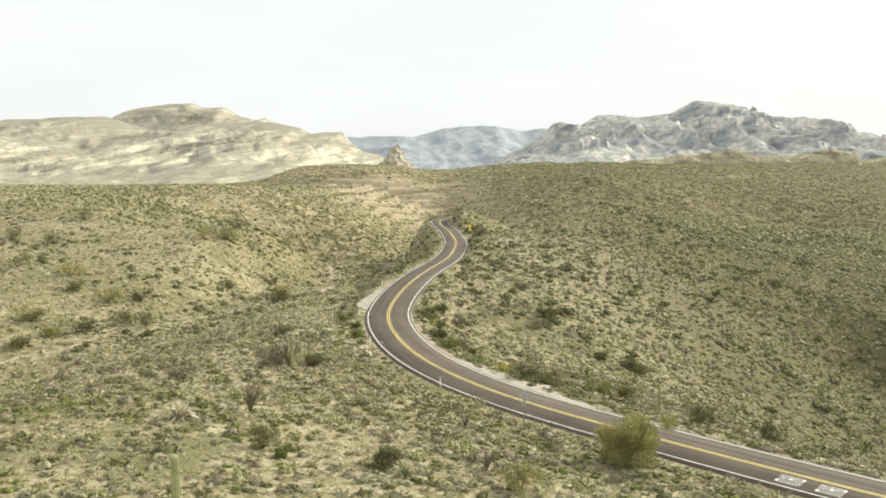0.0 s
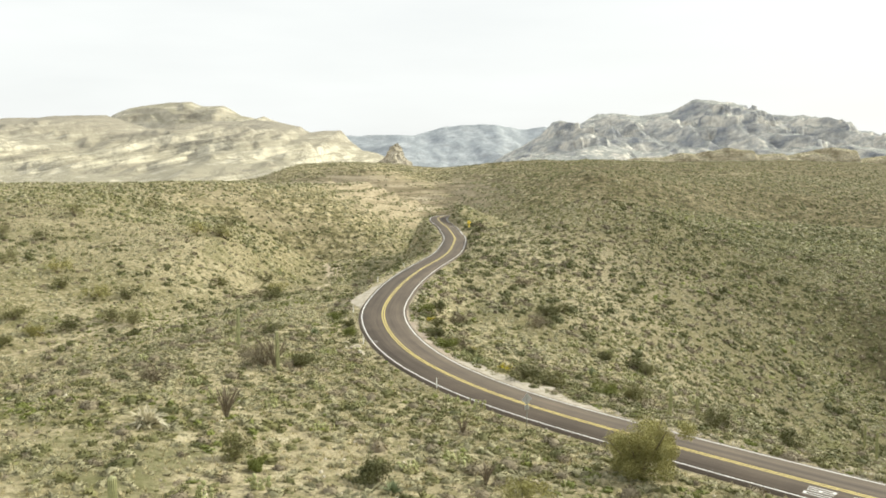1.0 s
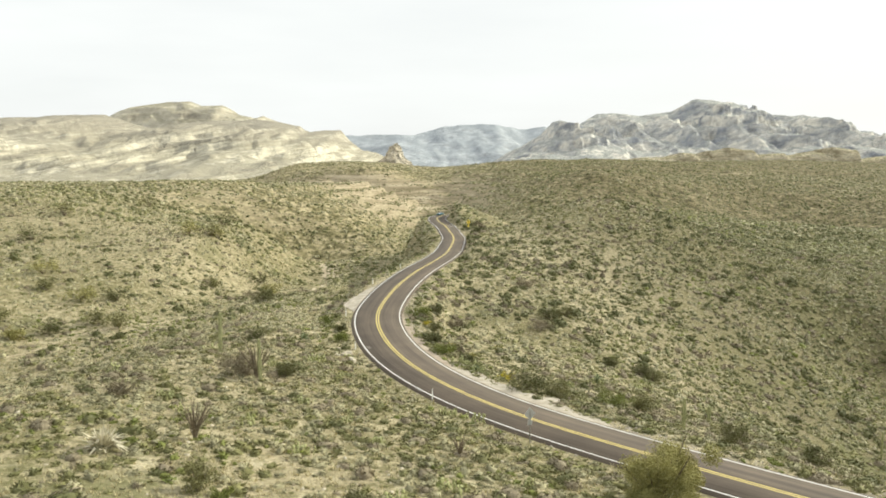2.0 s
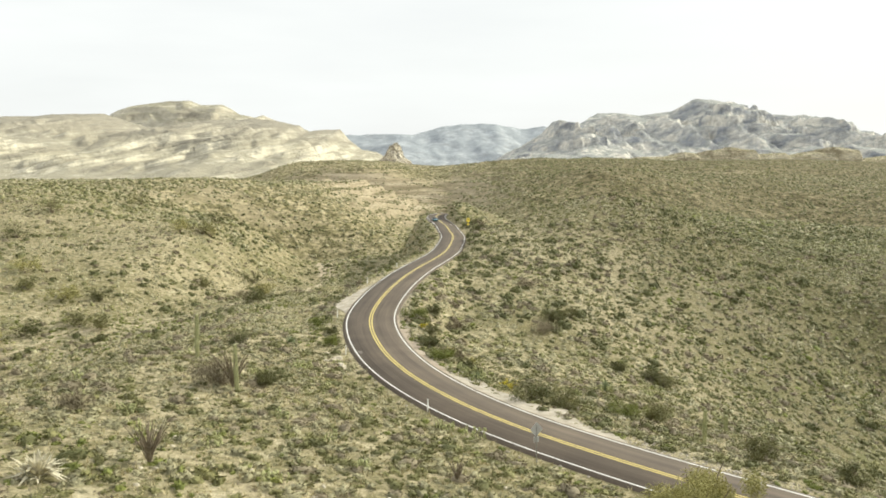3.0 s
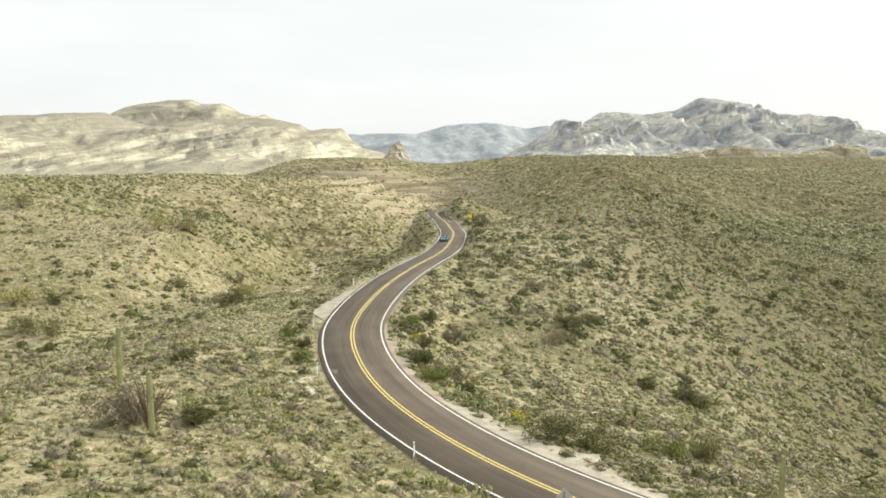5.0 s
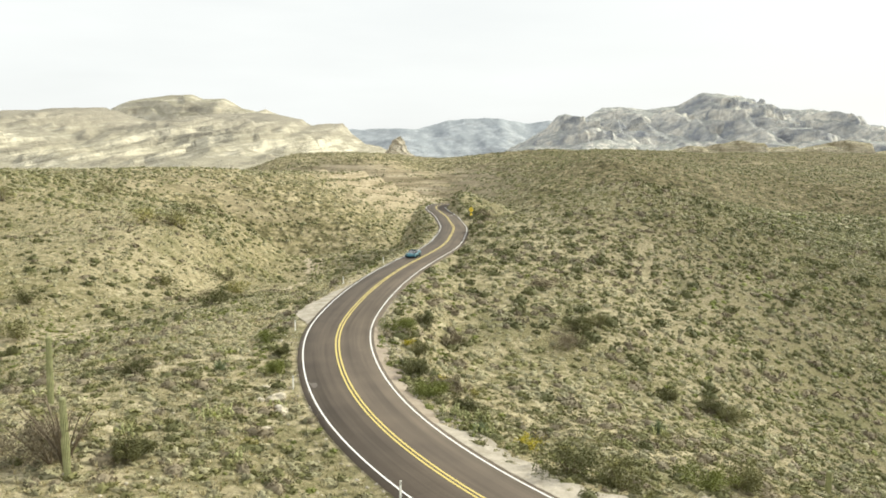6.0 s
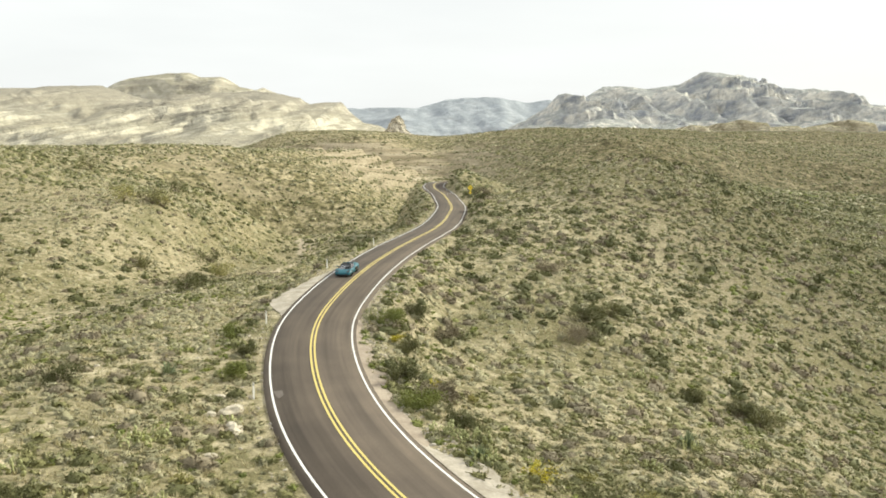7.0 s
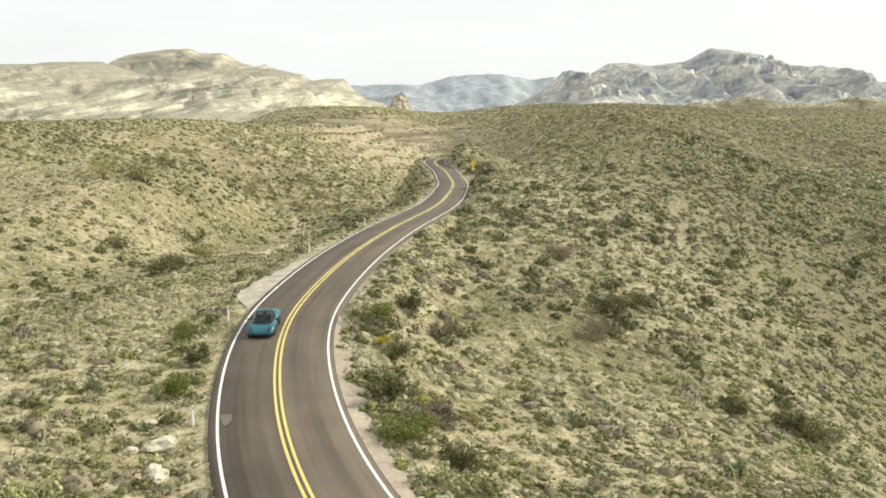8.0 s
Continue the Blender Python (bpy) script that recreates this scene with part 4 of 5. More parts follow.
def shrub(name, x, y, wide, tall, leaf_mat, label, seed, leaves=900, leaf=0.09, airy=0.5, group="", category="shrub"):
    """Limbs from one root and a crown of many small leaves in uneven clumps."""
    rng = np.random.default_rng(seed)
    top = tagged(new(name), label, category, group)
    tips = []
    for _ in range(8):
        a, o = rng.uniform(0, 6.28), rng.uniform(0.1, 0.42) * wide
        h = tall * rng.uniform(0.5, 0.92)
        pts = [(math.cos(a) * o * t + rng.uniform(-.04, .04), math.sin(a) * o * t + rng.uniform(-.04, .04), h * t) for t in (0, 0.3, 0.6, 0.85, 1)]
        r = 0.018 * tall
        bm = bmesh.new()
        tube(bm, pts, [r, r * .8, r * .6, r * .4, r * .2], 5)
        part("branch", bm, M_BARK, top)
        tips += pts[2:]
    vs, fs, k = [], [], 0
    tips = np.array(tips)
    n = 34
    c = tips[rng.integers(0, len(tips), n)] + rng.normal(size=(n, 3)) * (0.13 * wide, 0.13 * wide, 0.10 * tall)
    c[:, 2] = np.clip(c[:, 2] - tall * 0.10, tall * 0.10, tall * 0.86)
    for i in range(n):
        m = leaves // n
        r = rng.uniform(0.09, 0.19) * wide
        d = rng.normal(size=(m, 3))
        d = d / np.linalg.norm(d, axis=1)[:, None] * (rng.uniform(0.1, 1.0, m) ** airy)[:, None] * r
        p = c[i] + d
        a = rng.normal(size=(m, 3))
        a /= np.linalg.norm(a, axis=1)[:, None]
        b = np.cross(a, rng.normal(size=(m, 3)))
        b /= np.linalg.norm(b, axis=1)[:, None]
        s_ = leaf * rng.uniform(0.6, 1.3, m)[:, None]
        v = np.stack([p + a * s_, p + b * s_ * 0.45, p - a * s_, p - b * s_ * 0.45], 1).reshape(-1, 3)
        v[:, 2] = np.maximum(v[:, 2], 0.02)
        vs.append(v)
        fs.append(np.arange(m * 4).reshape(-1, 4) + k)
        k += m * 4
    mesh_part("crown", fast_mesh("crown", np.concatenate(vs), np.concatenate(fs), leaf_mat), top)
    return rest(top, x, y)


shrub("palo_verde", 13.6, 56.6, 5.8, 5.0, M_PALO, "large yellow-green palo verde bush beside the road", 1, 42000, 0.06, 0.6, category="bush")
for k, (x, y, w, h, mat, lab) in enumerate([
        (-12.0, 51.2, 2.4, 1.8, M_OLIVE, "olive brown shrub with a dark shaded side"), (-10.4, 49.8, 1.3, 0.9, M_GREEN, "small yellow-green shrub beside a darker one"),
        (-3.4, 49.4, 3.0, 1.7, M_DARK, "broad dark green shrub in the scrub"), (4.7, 46.6, 2.8, 1.9, M_PALO, "yellow-green loose shrub in the scrub"),
        (-24.1, 71.5, 2.6, 1.6, M_TWIG, "grey-brown twiggy shrub among low scrub"), (-14.0, 86.1, 1.8, 1.2, M_DARK, "dark rounded shrub among low scrub"),
        (-17.5, 83.6, 5.0, 3.0, M_TWIG, "broad grey-brown thorn bush at a saguaro's foot"), (-22.3, 106.1, 2.8, 1.6, M_DARK, "dark rounded shrub on open soil"),
        (-14.2, 85.2, 2.2, 1.5, M_DARK, "dark rounded shrub among low scrub"), (9.7, 91.7, 5.0, 2.0, M_DARK, "dense dark green shrub beside the gravel"),
        (12.5, 90.6, 3.4, 1.7, M_OLIVE, "olive shrub beside the gravel"), (1.0, 106.4, 3.6, 1.0, M_GREEN, "fresh green shrub beside the road"), (-2.7, 127.0, 3.6, 1.6, M_GREEN, "fresh green shrub beside the road"),
        (0.0, 134.2, 3.2, 1.9, M_DARK, "dark green round shrub beside the road"), (2.4, 133.4, 3.4, 1.7, M_TWIG, "grey-brown twiggy shrub among low scrub"), (18.8, 147.4, 4.2, 1.7, M_DARK, "dark green spreading shrub on the slope"), (31.5, 130.9, 3.6, 1.9, M_DARK, "dark green shrub on the slope"),
        (26.0, 130.2, 3.0, 1.6, M_DARK, "dark green shrub on the slope"), (-12.1, 111.4, 2.4, 1.3, M_GREEN, "fresh green shrub near a marker post"), (-13.0, 117.3, 2.0, 1.1, M_DARK, "dark low shrub near the road"),
        (-0.6, 111.8, 3.0, 1.3, M_DARK, "dark grey-green shrub beside the road"), (3.6, 104.6, 2.4, 1.2, M_DARK, "dark rounded shrub beside a white stone"), (1.6, 109.4, 2.6, 1.0, M_TWIG, "grey-brown twiggy shrub near the road"), (-48.3, 214.0, 5.0, 2.6, M_TWIG, "broad grey-brown bush on the bank of the wash"), (16.6, 140.1, 4.4, 1.8, M_TWIG, "grey-brown twiggy shrub among low scrub"), (22.8, 150.9, 4.4, 1.8, M_OLIVE, "olive shrub on the slope"), (16.7, 164.3, 4.4, 1.6, M_TWIG, "grey-brown twiggy shrub among low scrub"), (10.5, 240.0, 4.0, 2.6, M_DARK, "dark shrub on the bank near a warning sign"), (12.5, 250.0, 4.4, 3.0, M_TWIG, "tall grey-brown bush near a warning sign"), (11.0, 270.0, 4.5, 3.2, M_DARK, "dark shrub on the bank near a warning sign"),
        (-15.6, 123.0, 2.6, 1.1, M_GREEN, "fresh green shrub near the pull-off"), (-38.8, 188.6, 4.4, 2.2, M_DARK, "dark shrub beside the dry wash"),
        (23.3, 100.9, 4.0, 2.0, M_OLIVE, "olive shrub below the road"), (20.0, 97.0, 3.4, 1.9, M_GREEN, "yellow-green shrub below the road"), (32.7, 129.6, 3.6, 2.0, M_OLIVE, "olive shrub on the slope"),
        (33.6, 78.7, 3.0, 1.9, M_DARK, "dark shrub below the road"), (28.0, 84.0, 3.2, 1.8, M_OLIVE, "olive shrub below the road"), (-0.5, 121.0, 2.6, 1.4, M_OLIVE, "olive shrub beside the road"), (3.0, 111.0, 3.0, 1.5, M_TWIG, "grey-brown twiggy shrub among low scrub")]):
    shrub("shrub", x, y, w, h, mat, lab, 20 + k, 3600, 0.06 if w < 3 else 0.075, group="shrubs on the slopes")
for k, (x, y, w) in enumerate([(-77.2, 141.8, 3.2), (-75.4, 148.6, 3.4), (-71.9, 153.9, 4.4), (-64.9, 160.2, 4.2), (-61.0, 159.9, 4.8), (-74.6, 173.9, 5.2), (-68.9, 178.6, 4.6), (-81.4, 154.2, 4.4),
                               (-103.8, 191.5, 6.0), (-88.7, 187.1, 5.4), (-110.8, 225.9, 6.0), (-115.8, 255.5, 7.5), (-123.5, 227.1, 7.0), (-68.4, 254.8, 6.5), (-37.8, 178.1, 4.6), (-82.3, 175.8, 4.0),
                               (-70.0, 252.2, 6.5), (-74.8, 246.6, 6.0), (-76.2, 288.5, 7.0), (-104.8, 296.6, 7.0), (-58.0, 214.0, 4.0), (-46.0, 226.0, 4.5), (-52.0, 240.0, 5.0)]):
    shrub("shrub", x, y, w * 1.3, w * 0.68, (M_OLIVE, M_PALO, M_DARK, M_OLIVE)[k % 4], "large olive shrub on the far side of the wash", 80 + k, 1500, 0.15, group="shrubs beyond the wash")
for k, (x, y, w) in enumerate([(7.7, 96.7, 1.9), (2.0, 113.1, 1.7), (-1.7, 122.1, 1.5), (10.8, 100.5, 1.2), (4.6, 115.0, 1.1), (-9.8, 92.0, 1.0), (14.0, 98.5, 1.6), (9.0, 125.0, 1.4)]):
    shrub("flowering_bush", x, y, w, w * 0.55, M_FLOWER if k < 3 else M_PALO, "low bush covered in yellow flowers" if k < 3 else "low yellow-green bush near the road", 120 + k, 900, 0.06, 0.3, "flowering bushes", "bush")


def prickly_pear(x, y, wide, seed):
    """Stacked oval pads in a low spreading mound."""
    rng = random.Random(seed)
    top = tagged(new("prickly_pear"), "low prickly pear cactus with pale green oval pads", "cactus", "prickly pears")

    def pad(base, face, tilt, size, depth):
        m = Matrix.Translation(base) @ pose(0, 0, 0, 0, 0, face) @ pose(0, 0, 0, tilt) @ Matrix.Diagonal((size, size, size, 1))
        mesh_part("pad", PAD_MESH, top).matrix_basis = m
        if depth:
            end = m @ Vector((rng.uniform(-0.25, 0.25), 0, 0.95))
            for _ in range(rng.choice((1, 1, 2))):
                pad(end, face + rng.uniform(-70, 70), tilt + rng.uniform(-35, 35), size * rng.uniform(0.75, 0.95), depth - 1)

    for _ in range(int(7 * wide)):
        a, r = rng.uniform(0, 6.28), wide * 0.42 * rng.random() ** 0.6
        pad(Vector((math.cos(a) * r, math.sin(a) * r, 0)), rng.uniform(0, 360), rng.uniform(-35, 35), rng.uniform(0.26, 0.38), rng.choice((1, 2)))
    return rest(top, x, y, 0.03)


def pad_mesh():
    bm = bmesh.new()
    bmesh.ops.create_icosphere(bm, subdivisions=1, radius=1.0, matrix=Matrix.Translation((0, 0, 0.5)) @ Matrix.Diagonal((0.42, 0.09, 0.55, 1)))
    me = bpy.data.meshes.new("pad")
    bm.to_mesh(me)
    bm.free()
    me.materials.append(M_PAD)
    return smooth_all(me)


PAD_MESH = pad_mesh()
for k, (x, y, w) in enumerate([(-11.5, 43.5, 1.7), (1.3, 55.1, 2.4), (-21.2, 72.7, 1.8), (-13.5, 95.8, 2.4), (-13.1, 65.4, 1.8), (3.7, 80.6, 2.8), (8.8, 48.3, 1.6), (-8.1, 59.7, 1.9), (-13.0, 97.1, 2.4), (-10.2, 101.8, 2.0),
                               (4.9, 97.4, 2.0), (1.2, 82.0, 2.0), (-26.1, 75.1, 1.7), (21.9, 133.9, 2.2), (3.0, 101.3, 1.8), (21.2, 114.7, 2.6), (-9.6, 46.5, 1.5), (5.6, 57.5, 1.8), (-18.0, 67.0, 1.5), (-6.5, 70.0, 1.6),
                               (2.3, 101.8, 1.8), (3.8, 101.0, 1.7), (4.7, 101.8, 1.6), (-4.0, 64.0, 1.5), (-10.6, 75.0, 1.6), (-16.5, 90.0, 1.6), (-9.5, 88.0, 1.7), (28.0, 120.0, 2.0), (16.0, 106.0, 1.8), (-25.0, 98.0, 1.8), (-18.6, 117.0, 1.6), (-30.0, 84.0, 1.6), (-1.5, 53.0, 1.4)]):
    prickly_pear(x, y, w, 300 + k)


def rosette(name, x, y, radius, leaves, mat, label, seed, droop=0.0):
    """A rosette of long pointed leaves with a ridge down each."""
    rng = random.Random(seed)
    bm = bmesh.new()
    for k in range(leaves):
        a, up = k * 2.39996, rng.uniform(0.15, 1.4)
        L = radius * rng.uniform(0.8, 1.15)
        d = Vector((math.cos(a) * math.cos(up), math.sin(a) * math.cos(up), math.sin(up)))
        sd = Vector((-math.sin(a), math.cos(a), 0)) * radius * 0.075
        lift = d.cross(sd).normalized() * radius * 0.03
        mid = d * L * 0.5
        end = d * L - Vector((0, 0, droop * L * rng.random()))
        v = [bm.verts.new(q) for q in (-sd * .6, sd * .6, mid + sd, mid - sd, end, mid - lift)]
        bm.faces.new((v[0], v[1], v[2], v[5]))
        bm.faces.new((v[0], v[5], v[3]))
        bm.faces.new((v[2], v[4], v[5]))
        bm.faces.new((v[5], v[4], v[3]))
    me = bpy.data.meshes.new(name)
    bm.to_mesh(me)
    bm.free()
    me.materials.append(mat)
    return rest(tagged(new(name, me), label, name), x, y, -0.02)


rosette("agave", -19.3, 56.8, 1.6, 80, M_AGAVE, "pale dried agave with drooping straw-coloured leaves", 1, 0.5)
rosette("yucca", -2.4, 47.4, 0.8, 46, M_YUCCA, "green spiky yucca rosette in front of a shrub", 2)
rosette("yucca", -17.0, 110.9, 1.0, 40, M_YUCCA, "pale green spiky yucca rosette on open soil", 3)
rosette("yucca", 4.5, 98.2, 0.9, 40, M_YUCCA, "green spiky yucca rosette beside the gravel", 4)
rosette("yucca", 21.4, 115.6, 1.2, 46, M_YUCCA, "large green yucca rosette on the slope", 5)


def boulder(x, y, sx, sy, sz, seed):
    bm = bmesh.new()
    bmesh.ops.create_icosphere(bm, subdivisions=3, radius=1.0)
    off = Vector((seed * 3.1, seed * 1.7, 0))
    for v in bm.verts:
        n = noise.fractal(v.co * 1.3 + off, 0.8, 2.0, 5)
        q = v.co * (1 + 0.35 * n)
        v.co = Vector((round(q.x * 3) / 3 * .35 + q.x * .65, round(q.y * 3) / 3 * .35 + q.y * .65, q.z))
        v.co = Vector((v.co.x * sx, v.co.y * sy, v.co.z * sz))
    me = bpy.data.meshes.new("boulder")
    bm.to_mesh(me)
    bm.free()
    me.materials.append(M_STONE)
    return rest(tagged(new("boulder", me), "pale tan weathered boulder half sunk in the soil", "boulder", "pale boulders"), x, y, -sz * 0.25, seed * 50)


for k, (x, y, a, b, c) in enumerate([(-10.7, 104.2, 0.8, 0.6, 0.38), (-9.8, 101.0, 0.8, 0.6, 0.4), (3.8, 105.9, 0.3, 0.25, 0.35), (-9.8, 96.5, 0.4, 0.3, 0.2), (-12.2, 106.8, 0.4, 0.3, 0.2), (18.5, 93.5, 0.4, 0.3, 0.3), (-11.8, 103.4, 0.35, 0.3, 0.2)]):
    boulder(x, y, a, b, c, k + 1)


# ---------------------------------------------------------------- roadside signs and posts
M_POST = plain("white_post", (0.86, 0.85, 0.80), 0.5)
M_STEEL = plain("galvanised_steel", (0.42, 0.42, 0.40), 0.45, 0.8)
M_PLATE = plain("pale_sheet_metal", (0.55, 0.55, 0.53), 0.6, 0.25)
M_SIGN_Y = plain("yellow_sign_face", (0.88, 0.66, 0.05), 0.4)
M_BLACK = plain("black_paint", (0.02, 0.02, 0.02), 0.5)


def delineator(x, y, tall=1.15):
    top = tagged(new("marker_post"), "slim white roadside marker post beside the asphalt", "marker post", "marker posts")
    bm = bmesh.new()
    box(bm, 0.13, 0.06, tall, (0, 0, tall / 2), None, 0.012)
    part("post", bm, M_POST, top)
    bm = bmesh.new()
    box(bm, 0.08, 0.012, 0.16, (0, -0.031, tall - 0.15))
    part("reflector", bm, M_STEEL, top, "grey reflector plate")
    z = ground_z(x, y)
    top.matrix_basis = pose(x, y, z - 0.03, 0, 0, 48)


for x, y in ((-0.3, 87.0), (-10.0, 107.0), (-13.5, 126.3), (-11.7, 151.0), (-7.8, 170.0), (36.6, 67.5)):
    delineator(x, y)


def road_sign():
    """A diamond sign seen from behind, on a steel post."""
    top = tagged(new("road_sign"), "diamond road sign seen from behind on a grey steel post", "road sign")
    bm = bmesh.new()
    box(bm, 0.06, 0.05, 3.0, (0, 0, 1.5), None, 0.008)
    part("post", bm, M_STEEL, top)
    bm = bmesh.new()
    box(bm, 0.76, 0.012, 0.76, (0, 0.04, 2.65), pose(0, 0, 0, 0, 45, 0))
    part("panel", bm, M_PLATE, top, "bare metal back of the panel")
    bm = bmesh.new()
    box(bm, 0.45, 0.012, 0.4, (0, 0.04, 1.9))
    part("panel", bm, M_PLATE, top, "small bare metal plate")
    top.matrix_basis = pose(7.9, 74.9, ground_z(7.9, 74.9) - 0.05, 0, 0, 25)


road_sign()


def warning_sign():
    top = tagged(new("warning_sign"), "yellow diamond warning sign with a small plate below", "road sign")
    bm = bmesh.new()
    box(bm, 0.07, 0.05, 3.6, (0, 0, 1.8), None, 0.008)
    part("post", bm, M_STEEL, top)
    bm = bmesh.new()
    box(bm, 1.15, 0.015, 1.15, (0, -0.04, 3.0), pose(0, 0, 0, 0, 45, 0))
    panel = part("panel", bm, M_SIGN_Y, top, "yellow diamond panel")
    bm = bmesh.new()
    box(bm, 0.14, 0.012, 0.5, (-0.05, -0.056, 2.9))
    box(bm, 0.12, 0.012, 0.4, (0.09, -0.056, 3.2), pose(0, 0, 0, 0, 40, 0))
    part("arrow", bm, M_BLACK, panel, "black curve arrow")
    bm = bmesh.new()
    box(bm, 0.7, 0.015, 0.6, (0, -0.04, 1.75))
    part("plate", bm, M_SIGN_Y, top, "small yellow plate")
    top.matrix_basis = pose(8.9, 262, ground_z(8.9, 262) - 0.05, 0, 0, 38)


warning_sign()


# ---------------------------------------------------------------- the blue sports car
M_BLUE = plain("teal_blue_car_paint", (0.003, 0.105, 0.14), 0.42, 0.0, 0.1)
M_TRIM = plain("black_car_trim", (0.012, 0.012, 0.013), 0.45)
M_TYRE = plain("tyre_rubber", (0.02, 0.02, 0.02), 0.85)
M_RIM = plain("dark_alloy", (0.12, 0.12, 0.12), 0.35, 0.9)
M_SEAT = plain("grey_seat_leather", (0.20, 0.19, 0.18), 0.6)
M_LAMP = plain("headlamp_lens", (0.03, 0.035, 0.04), 0.5)


def glass_material():
    m, n, l, b = nodes_of("tinted_car_glass")
    b.inputs["Base Color"].default_value = (0.05, 0.06, 0.065, 1)
    b.inputs["Transmission Weight"].default_value = 0.6
    b.inputs["Roughness"].default_value = 0.06
    b.inputs["IOR"].default_value = 1.2
    return m


M_GLASS = glass_material()


def loft(sections):
    """Skin over cross-sections given as (x, half-profile of (y, z) from the keel out and up to the middle)."""
    bm = bmesh.new()
    rows = []
    for x, prof in sections:
        left = [bm.verts.new((x, -y, z)) for y, z in prof]
        right = [bm.verts.new((x, y, z)) for y, z in reversed(prof)]
        rows.append(left + right)
    for a, b in zip(rows, rows[1:]):
        k = len(a)
        for i in range(k):
            j = (i + 1) % k
            bm.faces.new((a[i], a[j], b[j], b[i]))
    bm.faces.new(rows[0][::-1])
    bm.faces.new(rows[-1])
    bmesh.ops.remove_doubles(bm, verts=bm.verts, dist=0.0005)
    bmesh.ops.recalc_face_normals(bm, faces=bm.faces)
    for f in bm.faces:
        f.smooth = True
    return bm


def sports_car():
    """Front along +x; 4.54 m long, 1.93 m wide, 1.19 m high."""
    car = tagged(new("sports_car"), "teal blue low open-top sports car driving along the road", "car")

    def sec(x, w, low, sill, shoulder, deck):
        return (x, [(0.02, low), (w * 0.80, low), (w * 0.97, sill), (w, (sill + shoulder) / 2), (w * 0.93, shoulder), (w * 0.62, deck), (0.02, deck + 0.02)])

    body = loft([sec(-2.24, 0.80, 0.38, 0.48, 0.80, 0.84), sec(-2.12, 0.90, 0.22, 0.36, 0.86, 0.92), sec(-1.7, 0.965, 0.14, 0.30, 0.88, 0.96),
                 sec(-1.25, 0.965, 0.12, 0.28, 0.88, 0.98), sec(-0.8, 0.945, 0.12, 0.26, 0.82, 0.92), sec(-0.2, 0.91, 0.12, 0.26, 0.72, 0.74),
                 sec(0.4, 0.905, 0.12, 0.26, 0.70, 0.74), sec(0.9, 0.94, 0.12, 0.28, 0.76, 0.76), sec(1.35, 0.96, 0.12, 0.28, 0.78, 0.70),
                 sec(1.75, 0.94, 0.12, 0.26, 0.70, 0.60), sec(2.1, 0.84, 0.13, 0.24, 0.56, 0.50), sec(2.28, 0.62, 0.18, 0.25, 0.42, 0.40)])
    part("body", body, M_BLUE, car)
    # cockpit tub, dark inside
    bm = bmesh.new()
    box(bm, 1.55, 1.30, 0.12, (0.06, 0, 0.77), None, 0.05)
    part("cockpit", bm, M_TRIM, car, "dark open cockpit")
    for y in (-0.36, 0.36):
        bm = bmesh.new()
        box(bm, 0.16, 0.46, 0.46, (-0.52, y, 0.92), pose(0, 0, 0, 0, -14, 0), 0.06)
        part("seat", bm, M_SEAT, car)
    # windscreen with its frame
    bm = bmesh.new()
    lo, hi = [(1.28, y, 0.735 - 0.10 * y * y) for y in (-0.72, -0.36, 0, 0.36, 0.72)], [(0.36, y, 1.17 - 0.10 * y * y) for y in (-0.56, -0.28, 0, 0.28, 0.56)]
    lo = [(x - 0.28 * y * y, y, z) for x, y, z in lo]
    a, b = [bm.verts.new(q) for q in lo], [bm.verts.new(q) for q in hi]
    for i in range(4):
        bm.faces.new((a[i], a[i + 1], b[i + 1], b[i]))
    bmesh.ops.solidify(bm, geom=bm.faces[:], thickness=0.012)
    part("windscreen", bm, M_GLASS, car)
    bm = bmesh.new()
    tube(bm, [lo[0], hi[0], hi[1], hi[2], hi[3], hi[4], lo[4]], [0.035] * 7, 6)
    part("windscreen_frame", bm, M_TRIM, car)
    # side glass behind the screen pillars
    for y in (-1, 1):
        bm = bmesh.new()
        q = [bm.verts.new(p) for p in ((1.05, y * 0.74, 0.72), (-0.62, y * 0.76, 0.80), (-0.62, y * 0.60, 1.12), (0.36, y * 0.57, 1.14))]
        bm.faces.new(q)
        bmesh.ops.solidify(bm, geom=bm.faces[:], thickness=0.012)
        part("side_window", bm, M_GLASS, car)
    # buttresses and the hoop behind the seats
    for y in (-0.52, 0.52):
        bm = loft([(-1.75, [(0.01, 0.90), (0.05, 0.90), (0.05, 0.95), (0.01, 0.96)]), (-0.95, [(0.01, 0.88), (0.13, 0.88), (0.10, 1.10), (0.01, 1.12)]),
                   (-0.66, [(0.01, 0.86), (0.14, 0.86), (0.10, 1.14), (0.01, 1.16)])])
        bmesh.ops.translate(bm, verts=bm.verts, vec=(0, y, 0))
        part("buttress", bm, M_BLUE, car)
    bm = bmesh.new()
    box(bm, 0.30, 1.22, 0.10, (-0.78, 0, 1.13), pose(0, 0, 0, 0, -6, 0), 0.04)
    part("roll_hoop", bm, M_BLUE, car)
    bm = bmesh.new()
    box(bm, 0.75, 0.8, 0.04, (-1.25, 0, 0.995), pose(0, 0, 0, 0, 3, 0), 0.01)
    part("engine_cover", bm, M_TRIM, car, "black engine cover")
    # nose details
    bm = bmesh.new()
    box(bm, 0.30, 1.66, 0.035, (2.10, 0, 0.125), None, 0.012)
    part("front_splitter", bm, M_TRIM, car, "black front splitter")
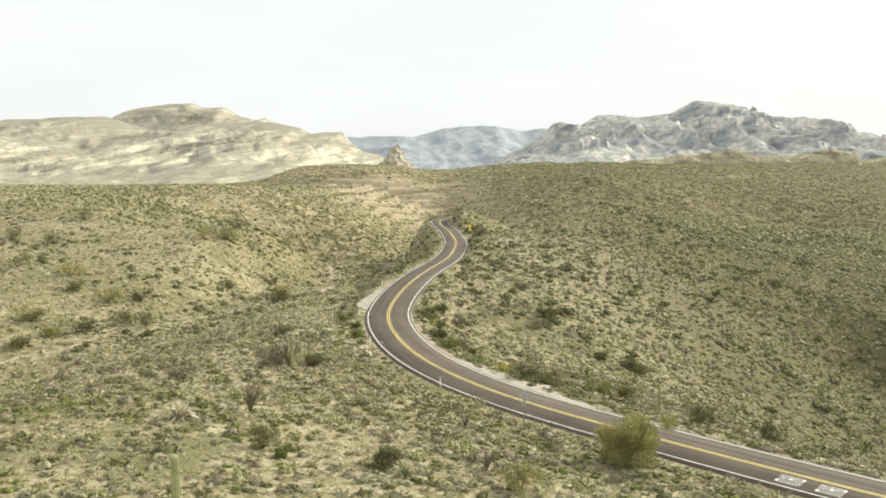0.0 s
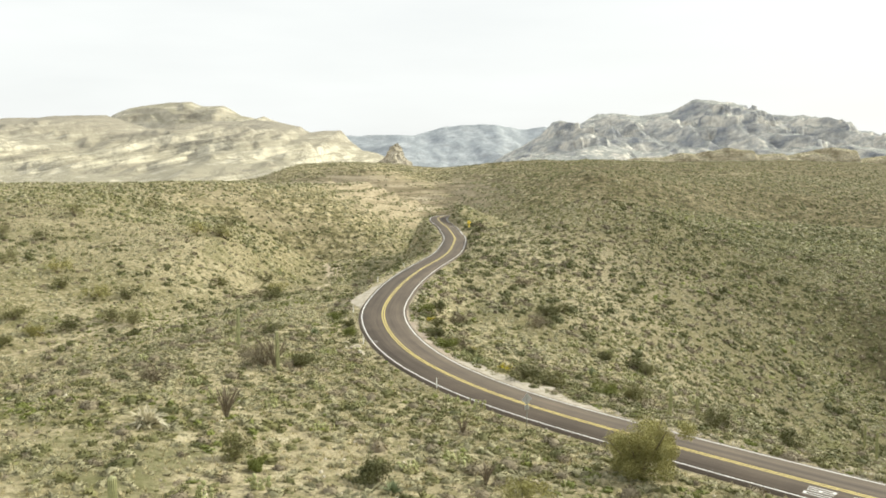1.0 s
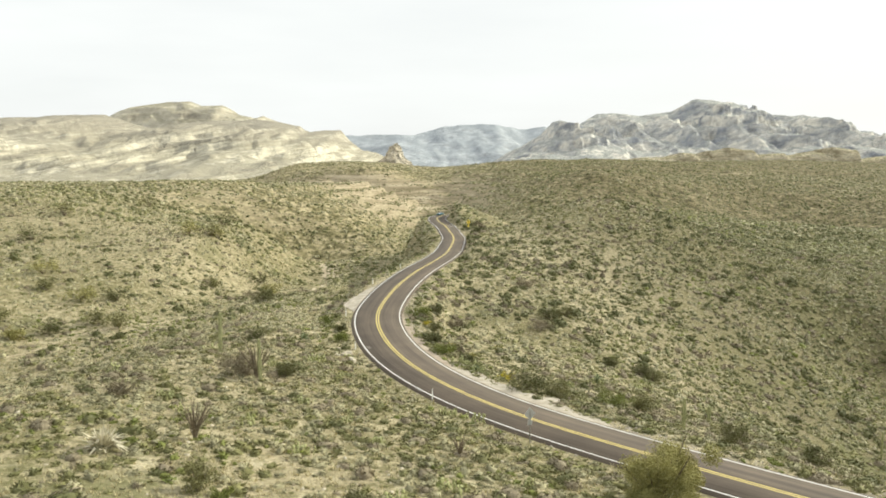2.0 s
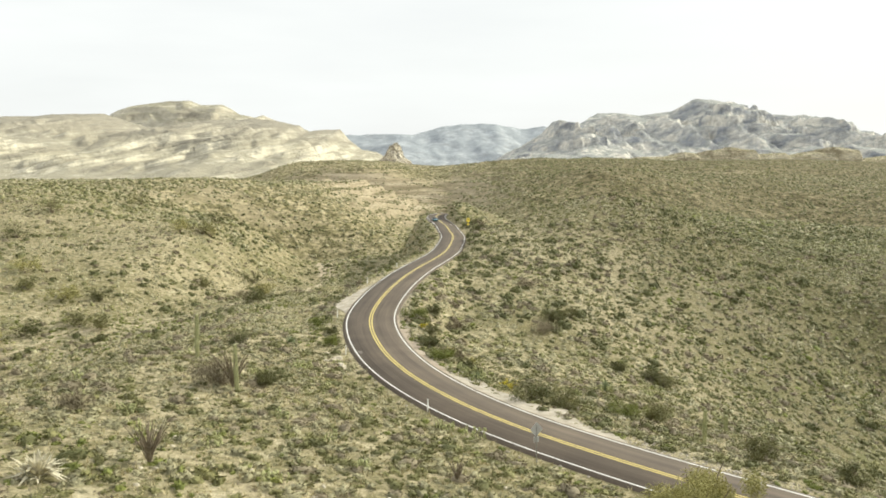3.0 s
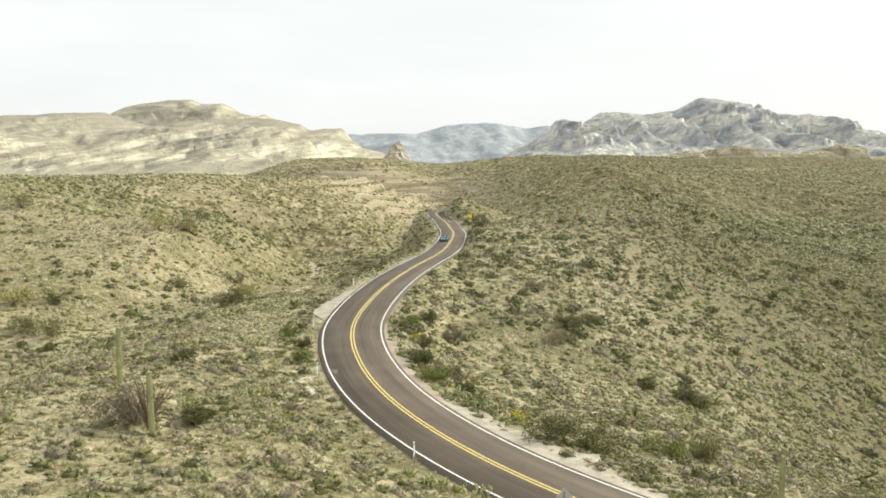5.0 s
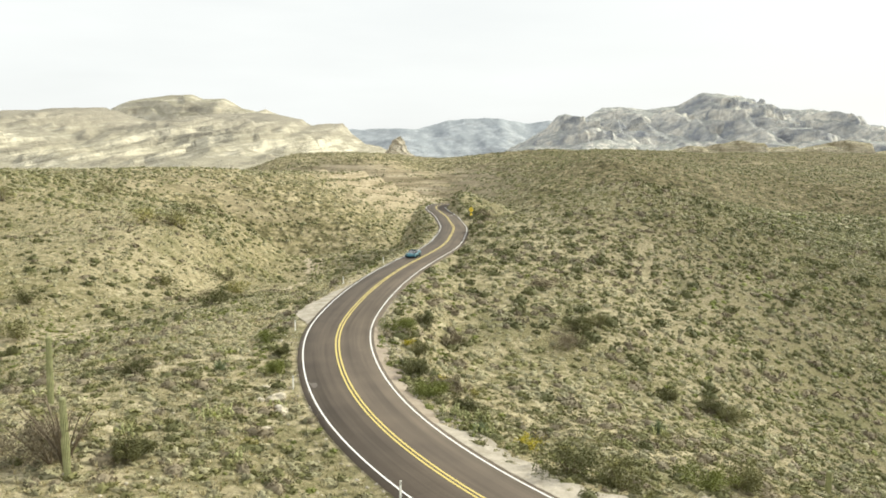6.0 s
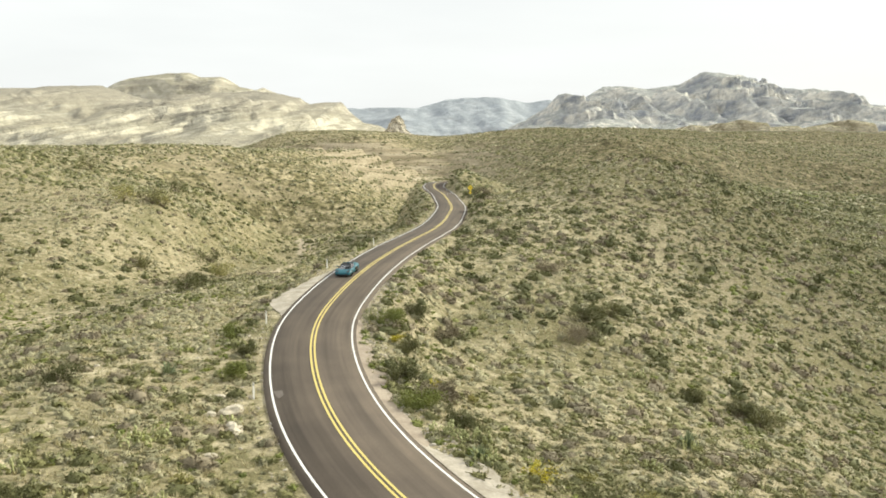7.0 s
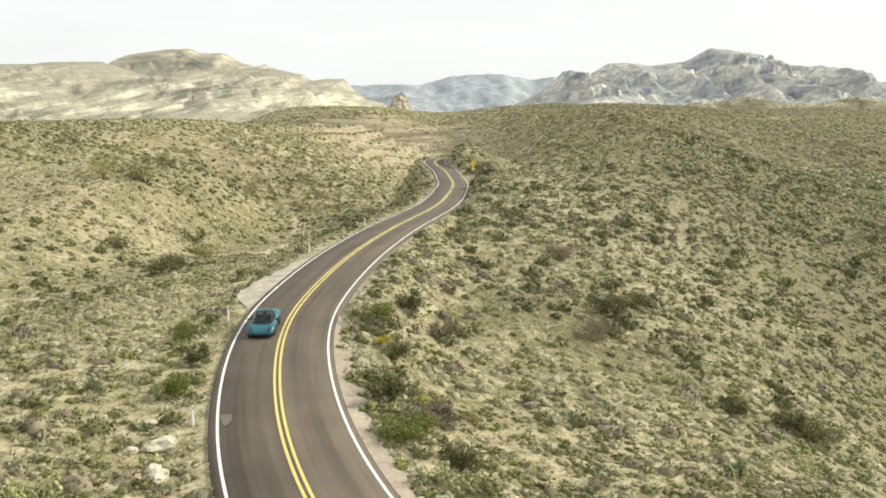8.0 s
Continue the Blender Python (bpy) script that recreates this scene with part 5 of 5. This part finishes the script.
    for y in (-0.58, 0.58):
        bm = bmesh.new()
        box(bm, 0.14, 0.52, 0.24, (2.20, y, 0.29), pose(0, 0, 0, 0, 0, 34 if y > 0 else -34), 0.04)
        part("air_intake", bm, M_TRIM, car, "black air intake")
        bm = bmesh.new()
        box(bm, 0.48, 0.28, 0.13, (1.90, y * 1.12, 0.565), pose(0, 0, 0, 0, 18, -16 if y > 0 else 16), 0.04)
        part("headlight", bm, M_LAMP, car, "clear headlamp lens")
        bm = bmesh.new()
        box(bm, 0.16, 0.20, 0.11, (0.55, y * 1.72, 0.93), None, 0.04)
        box(bm, 0.05, 0.16, 0.03, (0.58, y * 1.55, 0.88))
        part("door_mirror", bm, M_BLUE, car)
        bm = bmesh.new()
        box(bm, 0.9, 0.06, 0.30, (-0.75, y * 1.66, 0.55), pose(0, 0, 0, 0, -8, 0), 0.02)
        part("side_intake", bm, M_TRIM, car, "black side intake")
    bm = bmesh.new()
    box(bm, 0.10, 0.80, 0.14, (2.27, 0, 0.24), None, 0.03)
    part("front_grille", bm, M_TRIM, car, "black lower grille")
    bm = bmesh.new()
    box(bm, 0.08, 1.3, 0.20, (-2.24, 0, 0.62), None, 0.02)
    part("rear_grille", bm, M_TRIM, car, "black rear grille")
    for x, r in ((1.33, 0.335), (-1.32, 0.35)):
        for y in (-0.83, 0.83):
            w = new("wheel")
            w.parent = car
            w.location = (x, y, r)
            bm = bmesh.new()
            prof = [(0.0, -0.13), (r * 0.72, -0.13), (r, -0.10), (r, 0.10), (r * 0.72, 0.13), (0.0, 0.13)]
            rings = [[bm.verts.new((math.cos(t) * q, yy, math.sin(t) * q)) for t in (2 * math.pi * k / 28 for k in range(28))] for q, yy in prof[1:-1]]
            for a, b in zip(rings, rings[1:]):
                for k in range(28):
                    bm.faces.new((a[k], a[(k + 1) % 28], b[(k + 1) % 28], b[k]))
            bmesh.ops.recalc_face_normals(bm, faces=bm.faces)
            part("tyre", bm, M_TYRE, w)
            bm = bmesh.new()
            for k in range(5):
                box(bm, r * 0.70, 0.24, 0.06, (0, 0, 0), Matrix.Rotation(k * math.pi / 5, 4, "Y"))
            bmesh.ops.create_cone(bm, cap_ends=True, segments=24, radius1=r * 0.2, radius2=r * 0.2, depth=0.25, matrix=Matrix.Rotation(math.pi / 2, 4, "X"))
            part("rim", bm, M_RIM, w, "dark spoked alloy rim")
    return car


CAR = sports_car()
# metres along the road, past the near bend's start, at each time
DRIVE = ((0.0, 340.0), (1.0, 314.0), (2.0, 286.0), (2.8, 260.0), (3.0, 253.0), (3.5, 236.5), (4.0, 218.5), (4.5, 198.0), (5.0, 176.5), (5.5, 155.0), (6.0, 134.5), (6.5, 117.5), (7.0, 103.0), (7.5, 91.2), (8.0, 80.3))


def motions():
    rows = []
    ts, ss = zip(*DRIVE)
    for k in range(33):
        t = k * 0.25
        s = float(np.interp(t, ts, ss))
        p, yaw = on_road(s, -1.5)
        a, _ = on_road(s + 1.5, -1.5)
        b, _ = on_road(s - 1.5, -1.5)
        slope = math.degrees(math.atan2(a.z - b.z, 3.0))
        rows.append((t, Matrix.Translation(p + Vector((0, 0, 0.01))) @ pose(0, 0, 0, 0, 0, math.degrees(yaw) + 180) @ pose(0, 0, 0, 0, slope, 0)))
    walk(CAR, rows)


motions()
